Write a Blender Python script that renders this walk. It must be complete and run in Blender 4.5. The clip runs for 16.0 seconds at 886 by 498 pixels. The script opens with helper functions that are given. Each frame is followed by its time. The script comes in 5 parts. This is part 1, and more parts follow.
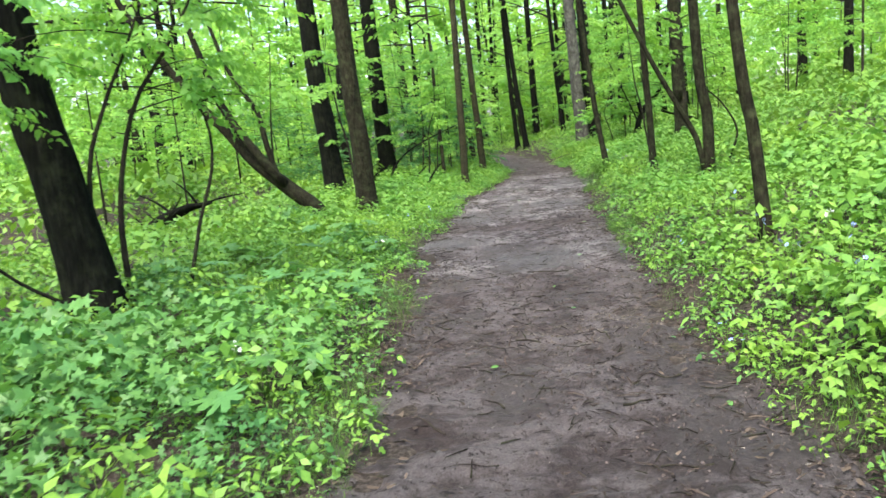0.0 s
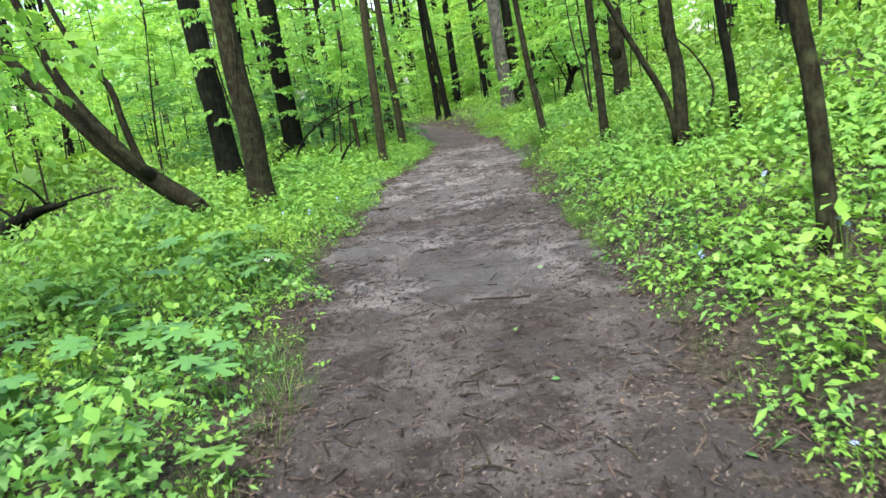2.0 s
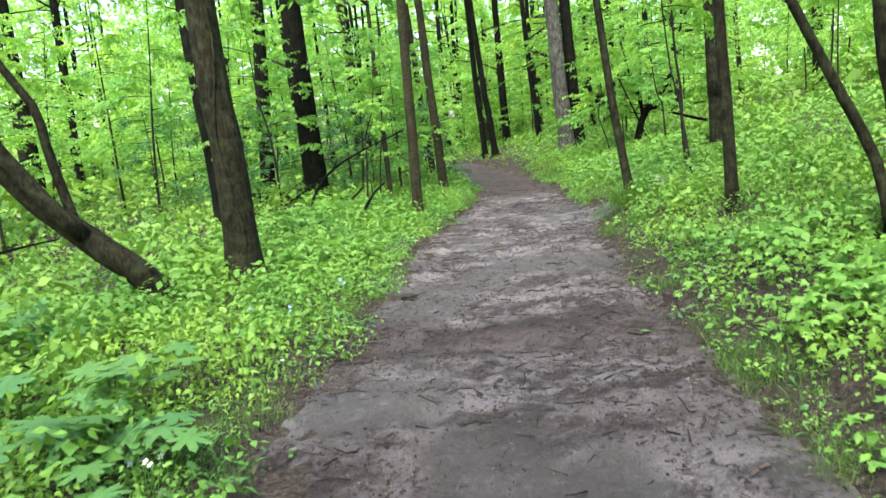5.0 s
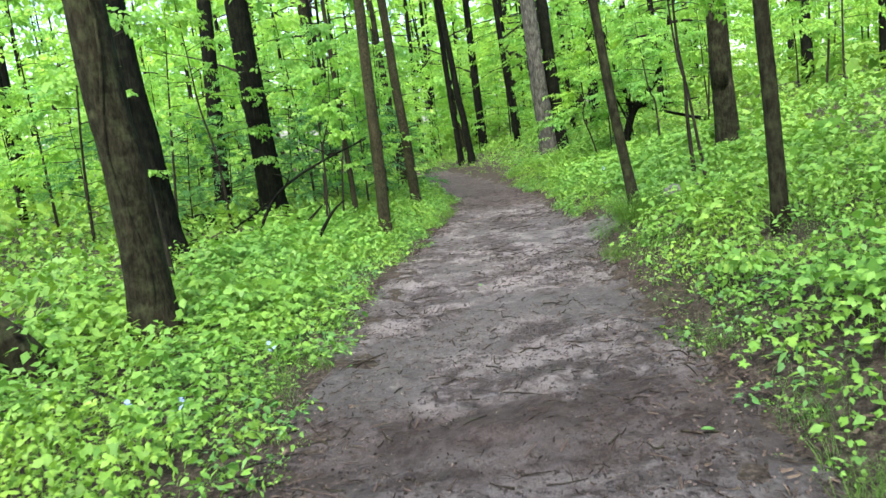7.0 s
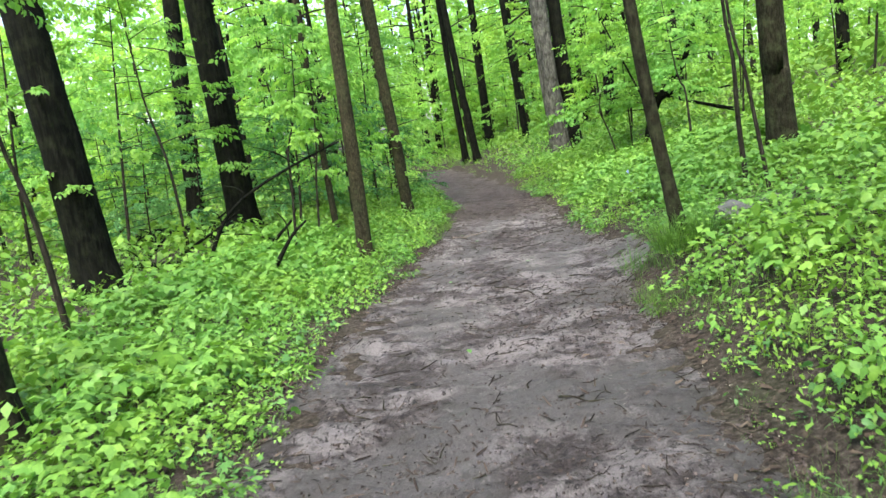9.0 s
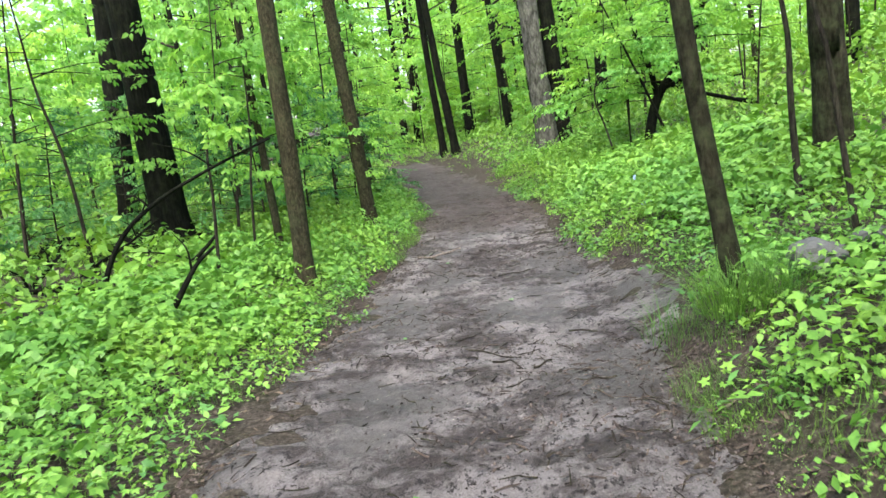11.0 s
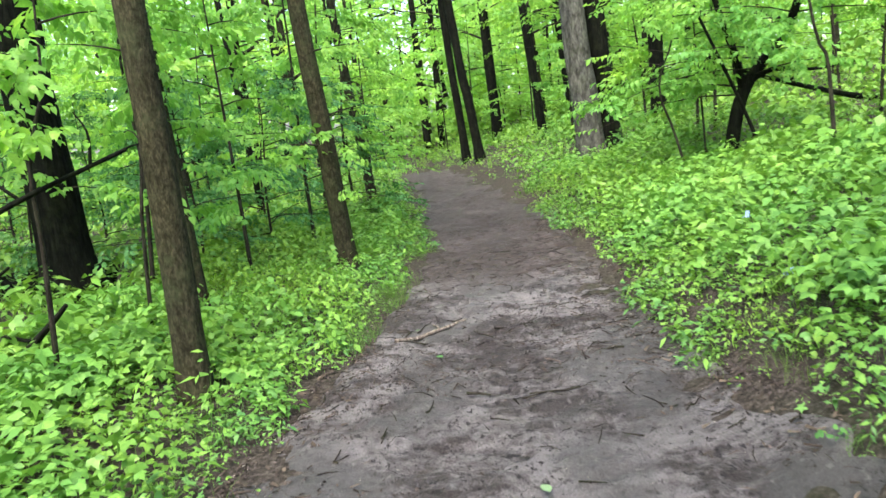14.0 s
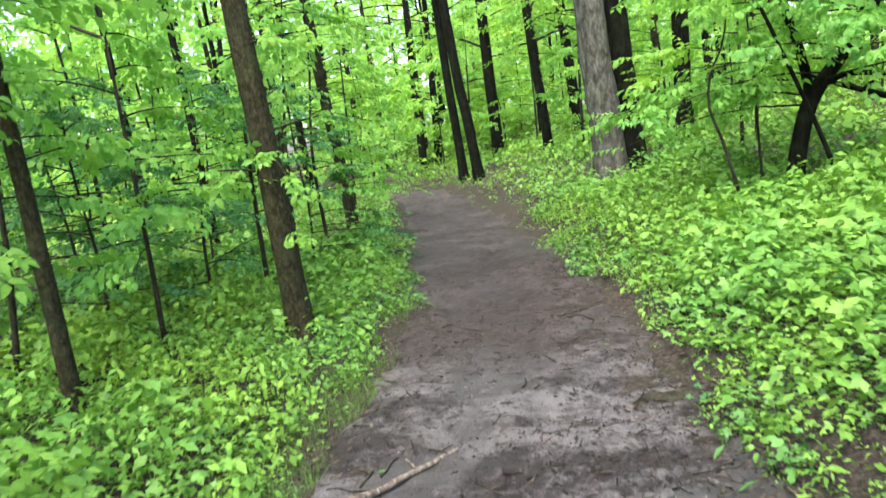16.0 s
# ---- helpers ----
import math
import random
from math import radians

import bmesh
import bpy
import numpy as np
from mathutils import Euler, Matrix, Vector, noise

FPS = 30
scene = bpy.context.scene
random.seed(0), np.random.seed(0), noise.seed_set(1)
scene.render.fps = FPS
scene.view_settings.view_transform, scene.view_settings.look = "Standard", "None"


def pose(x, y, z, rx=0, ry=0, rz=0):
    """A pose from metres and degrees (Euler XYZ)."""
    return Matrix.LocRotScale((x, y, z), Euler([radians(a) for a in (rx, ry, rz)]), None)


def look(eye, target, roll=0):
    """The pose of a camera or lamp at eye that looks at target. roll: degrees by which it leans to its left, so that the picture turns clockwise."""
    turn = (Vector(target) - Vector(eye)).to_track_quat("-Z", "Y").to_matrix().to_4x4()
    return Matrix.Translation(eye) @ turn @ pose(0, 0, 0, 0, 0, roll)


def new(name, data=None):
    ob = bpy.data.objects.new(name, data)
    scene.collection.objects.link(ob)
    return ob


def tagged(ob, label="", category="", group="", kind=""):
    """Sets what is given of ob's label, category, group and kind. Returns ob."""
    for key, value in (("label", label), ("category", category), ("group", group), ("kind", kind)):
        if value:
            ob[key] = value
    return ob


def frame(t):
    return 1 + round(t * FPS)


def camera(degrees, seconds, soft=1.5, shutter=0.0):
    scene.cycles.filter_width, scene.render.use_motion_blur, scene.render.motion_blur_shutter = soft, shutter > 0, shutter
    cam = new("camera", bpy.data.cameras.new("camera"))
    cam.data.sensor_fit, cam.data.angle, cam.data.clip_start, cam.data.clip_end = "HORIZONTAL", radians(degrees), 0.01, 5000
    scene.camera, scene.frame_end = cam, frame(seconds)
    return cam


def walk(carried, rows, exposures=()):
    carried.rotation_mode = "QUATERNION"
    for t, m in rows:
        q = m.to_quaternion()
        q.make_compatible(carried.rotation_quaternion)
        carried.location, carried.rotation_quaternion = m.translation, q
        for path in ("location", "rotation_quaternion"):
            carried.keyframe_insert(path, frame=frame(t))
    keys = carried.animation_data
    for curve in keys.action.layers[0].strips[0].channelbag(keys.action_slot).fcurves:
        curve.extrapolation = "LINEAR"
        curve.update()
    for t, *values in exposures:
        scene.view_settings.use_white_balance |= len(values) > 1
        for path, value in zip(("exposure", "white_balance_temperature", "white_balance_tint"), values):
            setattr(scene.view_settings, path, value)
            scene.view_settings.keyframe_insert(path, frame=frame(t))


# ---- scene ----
cam = camera(62.1, 16.0, soft=1.5, shutter=0.3)
EXPOSURE = ((0, 2.18), (3, 2.24), (5, 2.26), (9, 2.27), (12.5, 2.46), (14, 2.47), (16, 2.52))
PATH = [
    (0, (0.116, 0.407, 1.5), (0.078, 2.381, 1.177), -4.8),
    (0.5, (0.101, 0.991, 1.489), (0.139, 2.959, 1.132), -6.2),
    (1, (0.131, 1.606, 1.497), (0.138, 3.574, 1.142), -5.8),
    (1.5, (0.166, 2.191, 1.474), (0.315, 4.146, 1.08), -4.3),
    (2, (0.258, 2.768, 1.471), (0.411, 4.717, 1.051), -7.0),
    (2.5, (0.255, 3.326, 1.423), (0.397, 5.273, 0.985), -3.3),
    (3, (0.31, 3.815, 1.428), (0.459, 5.767, 1.021), -4.4),
    (3.5, (0.357, 4.374, 1.465), (0.442, 6.335, 1.083), -2.9),
    (4, (0.41, 4.922, 1.492), (0.53, 6.88, 1.102), -5.4),
    (4.5, (0.478, 5.49, 1.504), (0.518, 7.46, 1.159), -6.0),
    (5, (0.465, 6.043, 1.521), (0.525, 8.016, 1.198), -4.8),
    (5.2, (0.491, 6.22, 1.531), (0.578, 8.197, 1.237), -5.4),
    (7.3, (0.714, 8.153, 1.495), (0.841, 10.124, 1.183), -6.8),
    (7.5, (0.764, 8.382, 1.514), (0.913, 10.354, 1.214), -6.6),
    (8, (0.934, 8.864, 1.527), (1.077, 10.84, 1.253), -6.7),
    (8.5, (1.011, 9.412, 1.515), (1.099, 11.387, 1.215), -6.4),
    (9, (1.102, 9.921, 1.549), (1.186, 11.893, 1.225), -7.4),
    (9.5, (1.199, 10.467, 1.592), (1.275, 12.434, 1.239), -6.4),
    (10, (1.255, 11.015, 1.61), (1.386, 12.977, 1.242), -3.6),
    (10.2, (1.3, 11.203, 1.611), (1.44, 13.173, 1.294), -6.3),
    (12.3, (1.742, 13.422, 1.522), (1.854, 15.363, 1.052), -7.3),
    (12.5, (1.803, 13.633, 1.536), (1.94, 15.571, 1.06), -8.7),
    (13, (1.912, 14.208, 1.561), (1.981, 16.168, 1.167), -8.8),
    (13.5, (1.945, 14.799, 1.53), (2.037, 16.765, 1.175), -6.1),
    (14, (2.021, 15.331, 1.512), (2.067, 17.3, 1.163), -6.6),
    (14.5, (2.056, 15.875, 1.53), (2.014, 17.857, 1.262), -5.5),
    (15, (2.111, 16.398, 1.486), (2.132, 18.365, 1.129), -7.7),
    (15.5, (2.166, 16.935, 1.498), (2.21, 18.893, 1.093), -6.4),
    (16, (2.216, 17.483, 1.516), (2.27, 19.458, 1.203), -6.5),
]
walk(cam, [(t, look(eye, target, roll)) for t, eye, target, roll in PATH], exposures=EXPOSURE)

# ---- light: a bright overcast sky above the leaves ----
world = bpy.data.worlds.new("world")
scene.world = world
world.use_nodes = True
wn, wl = world.node_tree.nodes, world.node_tree.links
sky = wn.new("ShaderNodeTexSky")
sky.sky_type, sky.sun_disc = "NISHITA", False
sky.sun_elevation, sky.sun_rotation = radians(58), radians(200)
sky.air_density, sky.dust_density, sky.ozone_density = 1.0, 3.0, 1.0
wl.new(sky.outputs[0], wn["Background"].inputs[0])
wn["Background"].inputs[1].default_value = 0.15
sun = new("sun", bpy.data.lights.new("sun", "SUN"))
sun.data.energy, sun.data.angle, sun.data.color = 1.5, radians(25), (1.0, 0.97, 0.92)
sun.rotation_euler = (radians(32), 0, radians(-20))

rng = np.random.default_rng(7)


# ---- materials ----
class Mat:
    def __init__(self, name):
        self.m = bpy.data.materials.new(name)
        self.m.use_nodes = True
        self.n, self.l = self.m.node_tree.nodes, self.m.node_tree.links
        self.b = self.n["Principled BSDF"]

    def node(self, kind, **inputs):
        n = self.n.new("ShaderNode" + kind)
        for k, v in inputs.items():
            n.inputs[k.replace("_", " ")].default_value = v
        return n

    def link(self, a, b):
        self.l.new(a, b)

    def coords(self, scale=(1, 1, 1)):
        c, m = self.node("TexCoord"), self.node("Mapping")
        m.inputs["Scale"].default_value = scale
        self.link(c.outputs["Object"], m.inputs["Vector"])
        return m.outputs[0]

    def noise(self, vec, scale, detail=6, rough=0.6):
        n = self.node("TexNoise", Scale=scale, Detail=detail, Roughness=rough)
        self.link(vec, n.inputs["Vector"])
        return n.outputs["Fac"]

    def ramp(self, fac, stops):
        r = self.node("ValToRGB")
        e = r.color_ramp.elements
        while len(e) < len(stops):
            e.new(0.5)
        for el, (p, c) in zip(e, stops):
            el.position, el.color = p, (*c, 1)
        self.link(fac, r.inputs[0])
        return r.outputs[0]

    def mix(self, fac, a, b, blend="MIX"):
        m = self.node("Mix")
        m.data_type, m.blend_type = "RGBA", blend
        for sock, v in ((m.inputs[0], fac), (m.inputs[6], a), (m.inputs[7], b)):
            if hasattr(v, "links"):
                self.link(v, sock)
            else:
                sock.default_value = v if sock == m.inputs[0] else (*v, 1)
        return m.outputs[2]

    def bump(self, height, strength, distance):
        b = self.node("Bump", Strength=strength, Distance=distance)
        self.link(height, b.inputs["Height"])
        self.link(b.outputs[0], self.b.inputs["Normal"])
        return b.outputs[0]


def leaf_material(name, dark, mid, light, through_colour, share=0.42, patch=0.6, gloss=0.5):
    k = Mat(name)
    geo, info = k.node("NewGeometry"), k.node("ObjectInfo")
    per = k.ramp(geo.outputs["Random Per Island"], [(0.0, dark), (0.5, mid), (1.0, light)])
    pos = k.node("NewGeometry").outputs["Position"]
    big = k.noise(pos, patch, 3)
    tone = k.ramp(big, [(0.32, (0.80, 0.92, 1.04)), (0.68, (1.16, 1.06, 0.9))])
    col = k.mix(1.0, per, tone, "MULTIPLY")
    fine = k.noise(pos, 60, 3)
    col = k.mix(1.0, col, k.ramp(fine, [(0.3, (0.82, 0.84, 0.8)), (0.7, (1.1, 1.08, 1.05))]), "MULTIPLY")
    ob = k.ramp(info.outputs["Random"], [(0, (0.86, 0.92, 0.95)), (1, (1.1, 1.04, 0.9))])
    col = k.mix(1.0, col, ob, "MULTIPLY")
    k.link(col, k.b.inputs["Base Color"])
    k.b.inputs["Roughness"].default_value = gloss
    k.b.inputs["Specular IOR Level"].default_value = 0.3
    tr = k.node("BsdfTranslucent")
    k.link(k.mix(1.0, col, through_colour, "MULTIPLY"), tr.inputs[0])
    ms = k.node("MixShader")
    ms.inputs[0].default_value = share
    k.link(k.b.outputs[0], ms.inputs[1])
    k.link(tr.outputs[0], ms.inputs[2])
    k.link(ms.outputs[0], k.n["Material Output"].inputs[0])
    return k.m


def bark_material(name, dark, mid, light, furrow=1.0, moss=0.4, stretch=0.16):
    k = Mat(name)
    v = k.coords((1, 1, stretch))
    f1 = k.noise(v, 30 * furrow, 10, 0.68)
    f2 = k.noise(k.coords((1, 1, 0.5)), 4.0, 4)
    vor = k.node("TexVoronoi", Scale=20 * furrow)
    vor.feature = "DISTANCE_TO_EDGE"
    k.link(v, vor.inputs["Vector"])
    col = k.ramp(f1, [(0.38, dark), (0.5, mid), (0.64, light)])
    col = k.mix(k.ramp(vor.outputs["Distance"], [(0.0, (0.5, 0.5, 0.5)), (0.10, (0, 0, 0))]), col, dark)
    col = k.mix(1.0, col, k.ramp(f2, [(0.3, (0.7, 0.7, 0.72)), (0.7, (1.2, 1.15, 1.08))]), "MULTIPLY")
    lich = k.ramp(k.noise(k.coords(), 7.0, 6, 0.7), [(0.48, (0, 0, 0)), (0.68, (moss, moss, moss))])
    col = k.mix(lich, col, (0.062, 0.075, 0.034))
    k.link(col, k.b.inputs["Base Color"])
    k.b.inputs["Roughness"].default_value = 0.92
    k.b.inputs["Specular IOR Level"].default_value = 0.05
    h = k.mix(0.5, f1, vor.outputs["Distance"])
    k.bump(h, 0.8, 0.025)
    return k.m


LEAF_CANOPY = leaf_material("leaf_canopy", (0.165, 0.36, 0.070), (0.220, 0.445, 0.086), (0.295, 0.52, 0.112), (1.15, 1.12, 0.72), 0.56)
# canopy leaf again, paler: bright haze of the far woods put into the colour
LEAF_FAR_HAZE = leaf_material("leaf_far_haze", (0.215, 0.435, 0.092), (0.285, 0.525, 0.116), (0.37, 0.61, 0.15), (1.15, 1.12, 0.72), 0.58, 0.2)
LEAF_SHRUB = leaf_material("leaf_shrub", (0.070, 0.205, 0.062), (0.098, 0.255, 0.078), (0.14, 0.32, 0.10), (1.0, 1.05, 0.65), 0.42)
LEAF_HERB = leaf_material("leaf_herb", (0.116, 0.252, 0.043), (0.170, 0.342, 0.057), (0.225, 0.41, 0.074), (1.08, 1.06, 0.62), 0.36, 0.9, 0.48)
LEAF_BLUE = leaf_material("leaf_waterleaf", (0.068, 0.180, 0.050), (0.098, 0.235, 0.064), (0.138, 0.300, 0.085), (1.0, 1.05, 0.65), 0.33, 1.2, 0.45)
GRASS = leaf_material("grass_blade", (0.055, 0.135, 0.024), (0.090, 0.200, 0.034), (0.14, 0.27, 0.05), (1.1, 1.05, 0.5), 0.38)
BARK_BROWN = bark_material("bark_brown", (0.0082, 0.0077, 0.0050), (0.0175, 0.0166, 0.0105), (0.032, 0.0305, 0.0195), 1.1, 0.45, 0.3)
BARK_OLIVE = bark_material("bark_olive", (0.014, 0.0125, 0.0075), (0.030, 0.0275, 0.0162), (0.058, 0.053, 0.032), 1.5, 0.4, 0.45)
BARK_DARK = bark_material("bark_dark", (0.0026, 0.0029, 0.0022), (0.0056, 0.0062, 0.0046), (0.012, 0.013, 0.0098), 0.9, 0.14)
BARK_GREY = bark_material("bark_grey", (0.026, 0.0255, 0.022), (0.070, 0.069, 0.061), (0.125, 0.123, 0.109), 0.45, 0.3, 0.4)
BARK_TWIG = bark_material("bark_twig", (0.012, 0.010, 0.008), (0.026, 0.022, 0.018), (0.048, 0.041, 0.034), 1.4, 0.3)
DEADWOOD = bark_material("dead_wood", (0.07, 0.056, 0.046), (0.18, 0.15, 0.128), (0.34, 0.30, 0.26), 1.5, 0.05)


def soil_material():
    k = Mat("forest_soil")
    v = k.coords()
    a, b = k.noise(v, 1.3, 6), k.noise(v, 30, 9, 0.78)
    col = k.ramp(b, [(0.36, (0.012, 0.0095, 0.0075)), (0.5, (0.043, 0.035, 0.028)), (0.66, (0.12, 0.099, 0.08))])
    col = k.mix(k.ramp(a, [(0.5, (0, 0, 0)), (0.75, (0.5, 0.5, 0.5))]), col, (0.035, 0.045, 0.018))
    k.link(col, k.b.inputs["Base Color"])
    k.b.inputs["Roughness"].default_value = 0.95
    k.b.inputs["Specular IOR Level"].default_value = 0.08
    k.bump(b, 0.8, 0.03)
    return k.m


def path_material():
    k = Mat("trodden_mud")
    v = k.coords()
    patch = k.noise(k.coords((0.85, 1.25, 1)), 1.7, 7, 0.6)
    clod = k.noise(k.coords((0.9, 1.2, 1)), 10.0, 10, 0.74)
    grain = k.noise(v, 95, 8, 0.8)
    m = k.node("Math")
    m.operation = "MULTIPLY_ADD"
    k.link(clod, m.inputs[0])
    m.inputs[1].default_value = 0.75
    k.link(patch, m.inputs[2])
    dry = k.ramp(m.outputs[0], [(0.79, (0, 0, 0)), (0.865, (0.42, 0.42, 0.42)), (0.96, (1, 1, 1))])
    wet = k.ramp(grain, [(0.34, (0.018, 0.0135, 0.012)), (0.5, (0.046, 0.036, 0.033)), (0.68, (0.105, 0.086, 0.078))])
    pale = k.ramp(grain, [(0.34, (0.108, 0.094, 0.090)), (0.5, (0.198, 0.177, 0.171)), (0.68, (0.315, 0.286, 0.278))])
    col = k.mix(dry, wet, pale)
    slick = k.ramp(k.noise(k.coords((1, 0.7, 1)), 0.9, 4, 0.5), [(0.50, (0, 0, 0)), (0.57, (0.85, 0.85, 0.85))])
    col = k.mix(slick, col, k.ramp(grain, [(0.36, (0.062, 0.057, 0.053)), (0.64, (0.120, 0.112, 0.106))]))
    rugged = k.ramp(slick, [(0.0, (1, 1, 1)), (0.85, (0.25, 0.25, 0.25))])
    # relief shading put into the colour: near-black dents here, pale lumps below
    shaded_dent = k.ramp(k.noise(k.coords((1, 0.85, 1)), 22, 7, 0.75), [(0.41, (0.9, 0.9, 0.9)), (0.45, (0, 0, 0))])
    shaded_dent = k.mix(1.0, shaded_dent, rugged, "MULTIPLY")
    col = k.mix(shaded_dent, col, (0.013, 0.010, 0.009))
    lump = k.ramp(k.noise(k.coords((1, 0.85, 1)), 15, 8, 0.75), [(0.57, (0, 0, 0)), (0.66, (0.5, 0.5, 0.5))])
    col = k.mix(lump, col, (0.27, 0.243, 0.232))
    # bands of reddish mulch trodden into the way
    sep = k.node("SeparateXYZ")
    tc = k.node("TexCoord")
    k.link(tc.outputs["Object"], sep.inputs[0])
    wob = k.noise(v, 2.2, 5, 0.65)
    add = k.node("Math")
    add.operation = "MULTIPLY_ADD"
    k.link(wob, add.inputs[0])
    add.inputs[1].default_value = 1.6
    k.link(sep.outputs["Y"], add.inputs[2])
    mulch = None
    for lo, hi, soft, amount in ((3.2, 8.2, 1.0, 0.5), (11.4, 12.4, 0.5, 0.6), (9.6, 10.4, 0.5, 0.35), (22.6, 39.5, 1.2, 0.66)):
        u, d = k.node("MapRange"), k.node("MapRange")
        u.interpolation_type = d.interpolation_type = "SMOOTHSTEP"
        for node, p, q in ((u, lo, lo + soft), (d, hi + soft, hi)):
            k.link(add.outputs[0], node.inputs["Value"])
            node.inputs["From Min"].default_value, node.inputs["From Max"].default_value = p, q
        p = k.node("Math")
        p.operation = "MULTIPLY"
        k.link(u.outputs[0], p.inputs[0])
        k.link(d.outputs[0], p.inputs[1])
        q = k.node("Math")
        q.operation = "MULTIPLY"
        k.link(p.outputs[0], q.inputs[0])
        q.inputs[1].default_value = amount
        if mulch is None:
            mulch = q.outputs[0]
        else:
            w = k.node("Math")
            w.operation = "MAXIMUM"
            k.link(mulch, w.inputs[0])
            k.link(q.outputs[0], w.inputs[1])
            mulch = w.outputs[0]
    chips = k.ramp(grain, [(0.3, (0.016, 0.010, 0.009)), (0.52, (0.042, 0.028, 0.023)), (0.75, (0.10, 0.070, 0.056))])
    col = k.mix(mulch, col, chips)
    vor = k.node("TexVoronoi", Scale=34.0)
    k.link(k.coords((1, 0.6, 1)), vor.inputs["Vector"])
    speck = k.ramp(vor.outputs["Distance"], [(0.15, (0.85, 0.85, 0.85)), (0.2, (0, 0, 0))])
    speck = k.mix(1.0, speck, k.ramp(k.noise(v, 3.5, 5, 0.6), [(0.5, (0, 0, 0)), (0.6, (1, 1, 1))]), "MULTIPLY")
    col = k.mix(speck, col, (0.014, 0.011, 0.009))
    k.link(col, k.b.inputs["Base Color"])
    rough = k.ramp(m.outputs[0], [(0.7, (0.58, 0.58, 0.58)), (1.02, (0.88, 0.88, 0.88))])
    k.link(rough, k.b.inputs["Roughness"])
    k.b.inputs["Specular IOR Level"].default_value = 0.24
    k.bump(k.mix(0.4, clod, grain), 1.0, 0.075)
    return k.m


def plain(name, colour, rough=0.8, vary=0.25):
    k = Mat(name)
    geo = k.node("NewGeometry")
    lo, hi = [c * (1 - vary) for c in colour], [min(1, c * (1 + vary)) for c in colour]
    col = k.ramp(geo.outputs["Random Per Island"], [(0, lo), (1, hi)])
    n = k.noise(k.coords(), 40, 5)
    col = k.mix(1.0, col, k.ramp(n, [(0.3, (0.75, 0.75, 0.75)), (0.7, (1.15, 1.15, 1.15))]), "MULTIPLY")
    k.link(col, k.b.inputs["Base Color"])
    k.b.inputs["Roughness"].default_value = rough
    k.b.inputs["Specular IOR Level"].default_value = 0.12
    k.bump(n, 0.5, 0.01)
    return k.m


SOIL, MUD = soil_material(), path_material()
STONE = plain("grey_stone", (0.085, 0.084, 0.080), 0.85)
LITTER = plain("dry_leaf", (0.062, 0.047, 0.034), 0.85, 0.8)
CHIP = plain("wood_chip", (0.040, 0.030, 0.024), 0.9, 0.7)
CRUMB = plain("mud_crumb", (0.055, 0.044, 0.039), 0.9, 0.85)
PALE = plain("bud_scale", (0.46, 0.42, 0.34), 0.8, 0.3)
SHAVING = plain("wood_shaving", (0.15, 0.126, 0.092), 0.85, 0.85)
PALE_LEAF = plain("pale_leaf", (0.16, 0.24, 0.12), 0.6, 0.1)
PETAL_BLUE = plain("blue_petal", (0.30, 0.38, 0.75), 0.6, 0.2)
PETAL_WHITE = plain("white_petal", (0.8, 0.8, 0.76), 0.6, 0.1)


# ---- plan of the ground ----
LEFT_Y = (-60, 3.5, 5.2, 6.8, 9.6, 11.6, 13.1, 14.5, 16.4, 17.7, 19.4, 20.7, 22.6, 25.2, 30, 36, 40, 45, 53, 70)
LEFT_X = (-0.5, -0.44, -0.36, -0.29, -0.41, -0.05, 0.14, 0.28, 0.58, 0.93, 1.20, 1.53, 1.93, 2.09, 2.12, 1.85, 1.45, 0.6, -2.0, -12)
RIGHT_Y = (-60, 3.3, 4.2, 5.6, 8.1, 9.6, 11.4, 13.8, 15.6, 16.5, 17.3, 18.2, 19.2, 20.4, 21.4, 23, 25, 28.6, 35.6, 40, 45, 53, 70)
RIGHT_X = (1.5, 1.55, 1.62, 1.68, 1.91, 2.08, 2.28, 2.55, 2.82, 3.16, 3.52, 3.58, 3.50, 3.50, 3.60, 3.72, 3.87, 3.72, 3.28, 2.75, 1.9, -0.7, -10.5)
BANK_X = (1.5, 1.55, 1.62, 1.68, 1.91, 2.08, 2.28, 2.52, 2.76, 2.96, 3.20, 3.32, 3.40, 3.48, 3.58, 3.72, 3.87, 3.72, 3.28, 2.75, 1.9, -0.7, -10.5)



def lattice(ix, iy, seed):
    h = (ix.astype(np.int64) * 374761393 + iy.astype(np.int64) * 668265263 + seed * 144665) & 0x7FFFFFFF
    h = ((h ^ (h >> 13)) * 1274126177) & 0x7FFFFFFF
    return ((h ^ (h >> 16)) & 0xFFFF) / 65535.0


def noise2(x, y, scale, seed=0):
    """Smooth value noise in -1..1."""
    x, y = np.asarray(x, float) * scale, np.asarray(y, float) * scale
    ix, iy = np.floor(x), np.floor(y)
    fx, fy = x - ix, y - iy
    fx, fy = fx * fx * (3 - 2 * fx), fy * fy * (3 - 2 * fy)
    a, b = lattice(ix, iy, seed), lattice(ix + 1, iy, seed)
    c, d = lattice(ix, iy + 1, seed), lattice(ix + 1, iy + 1, seed)
    return 2 * ((a * (1 - fx) + b * fx) * (1 - fy) + (c * (1 - fx) + d * fx) * fy) - 1


def smooth(v, lo, hi):
    u = np.clip((np.asarray(v, float) - lo) / (hi - lo), 0, 1)
    return u * u * (3 - 2 * u)


def path_left(y):
    return np.interp(y, LEFT_Y, LEFT_X)


def path_right(y):
    return np.interp(y, RIGHT_Y, RIGHT_X)


def outside(x, y):
    """Metres from the path's edge, below nought on the path."""
    return np.maximum(path_left(y) - x, x - path_right(y))


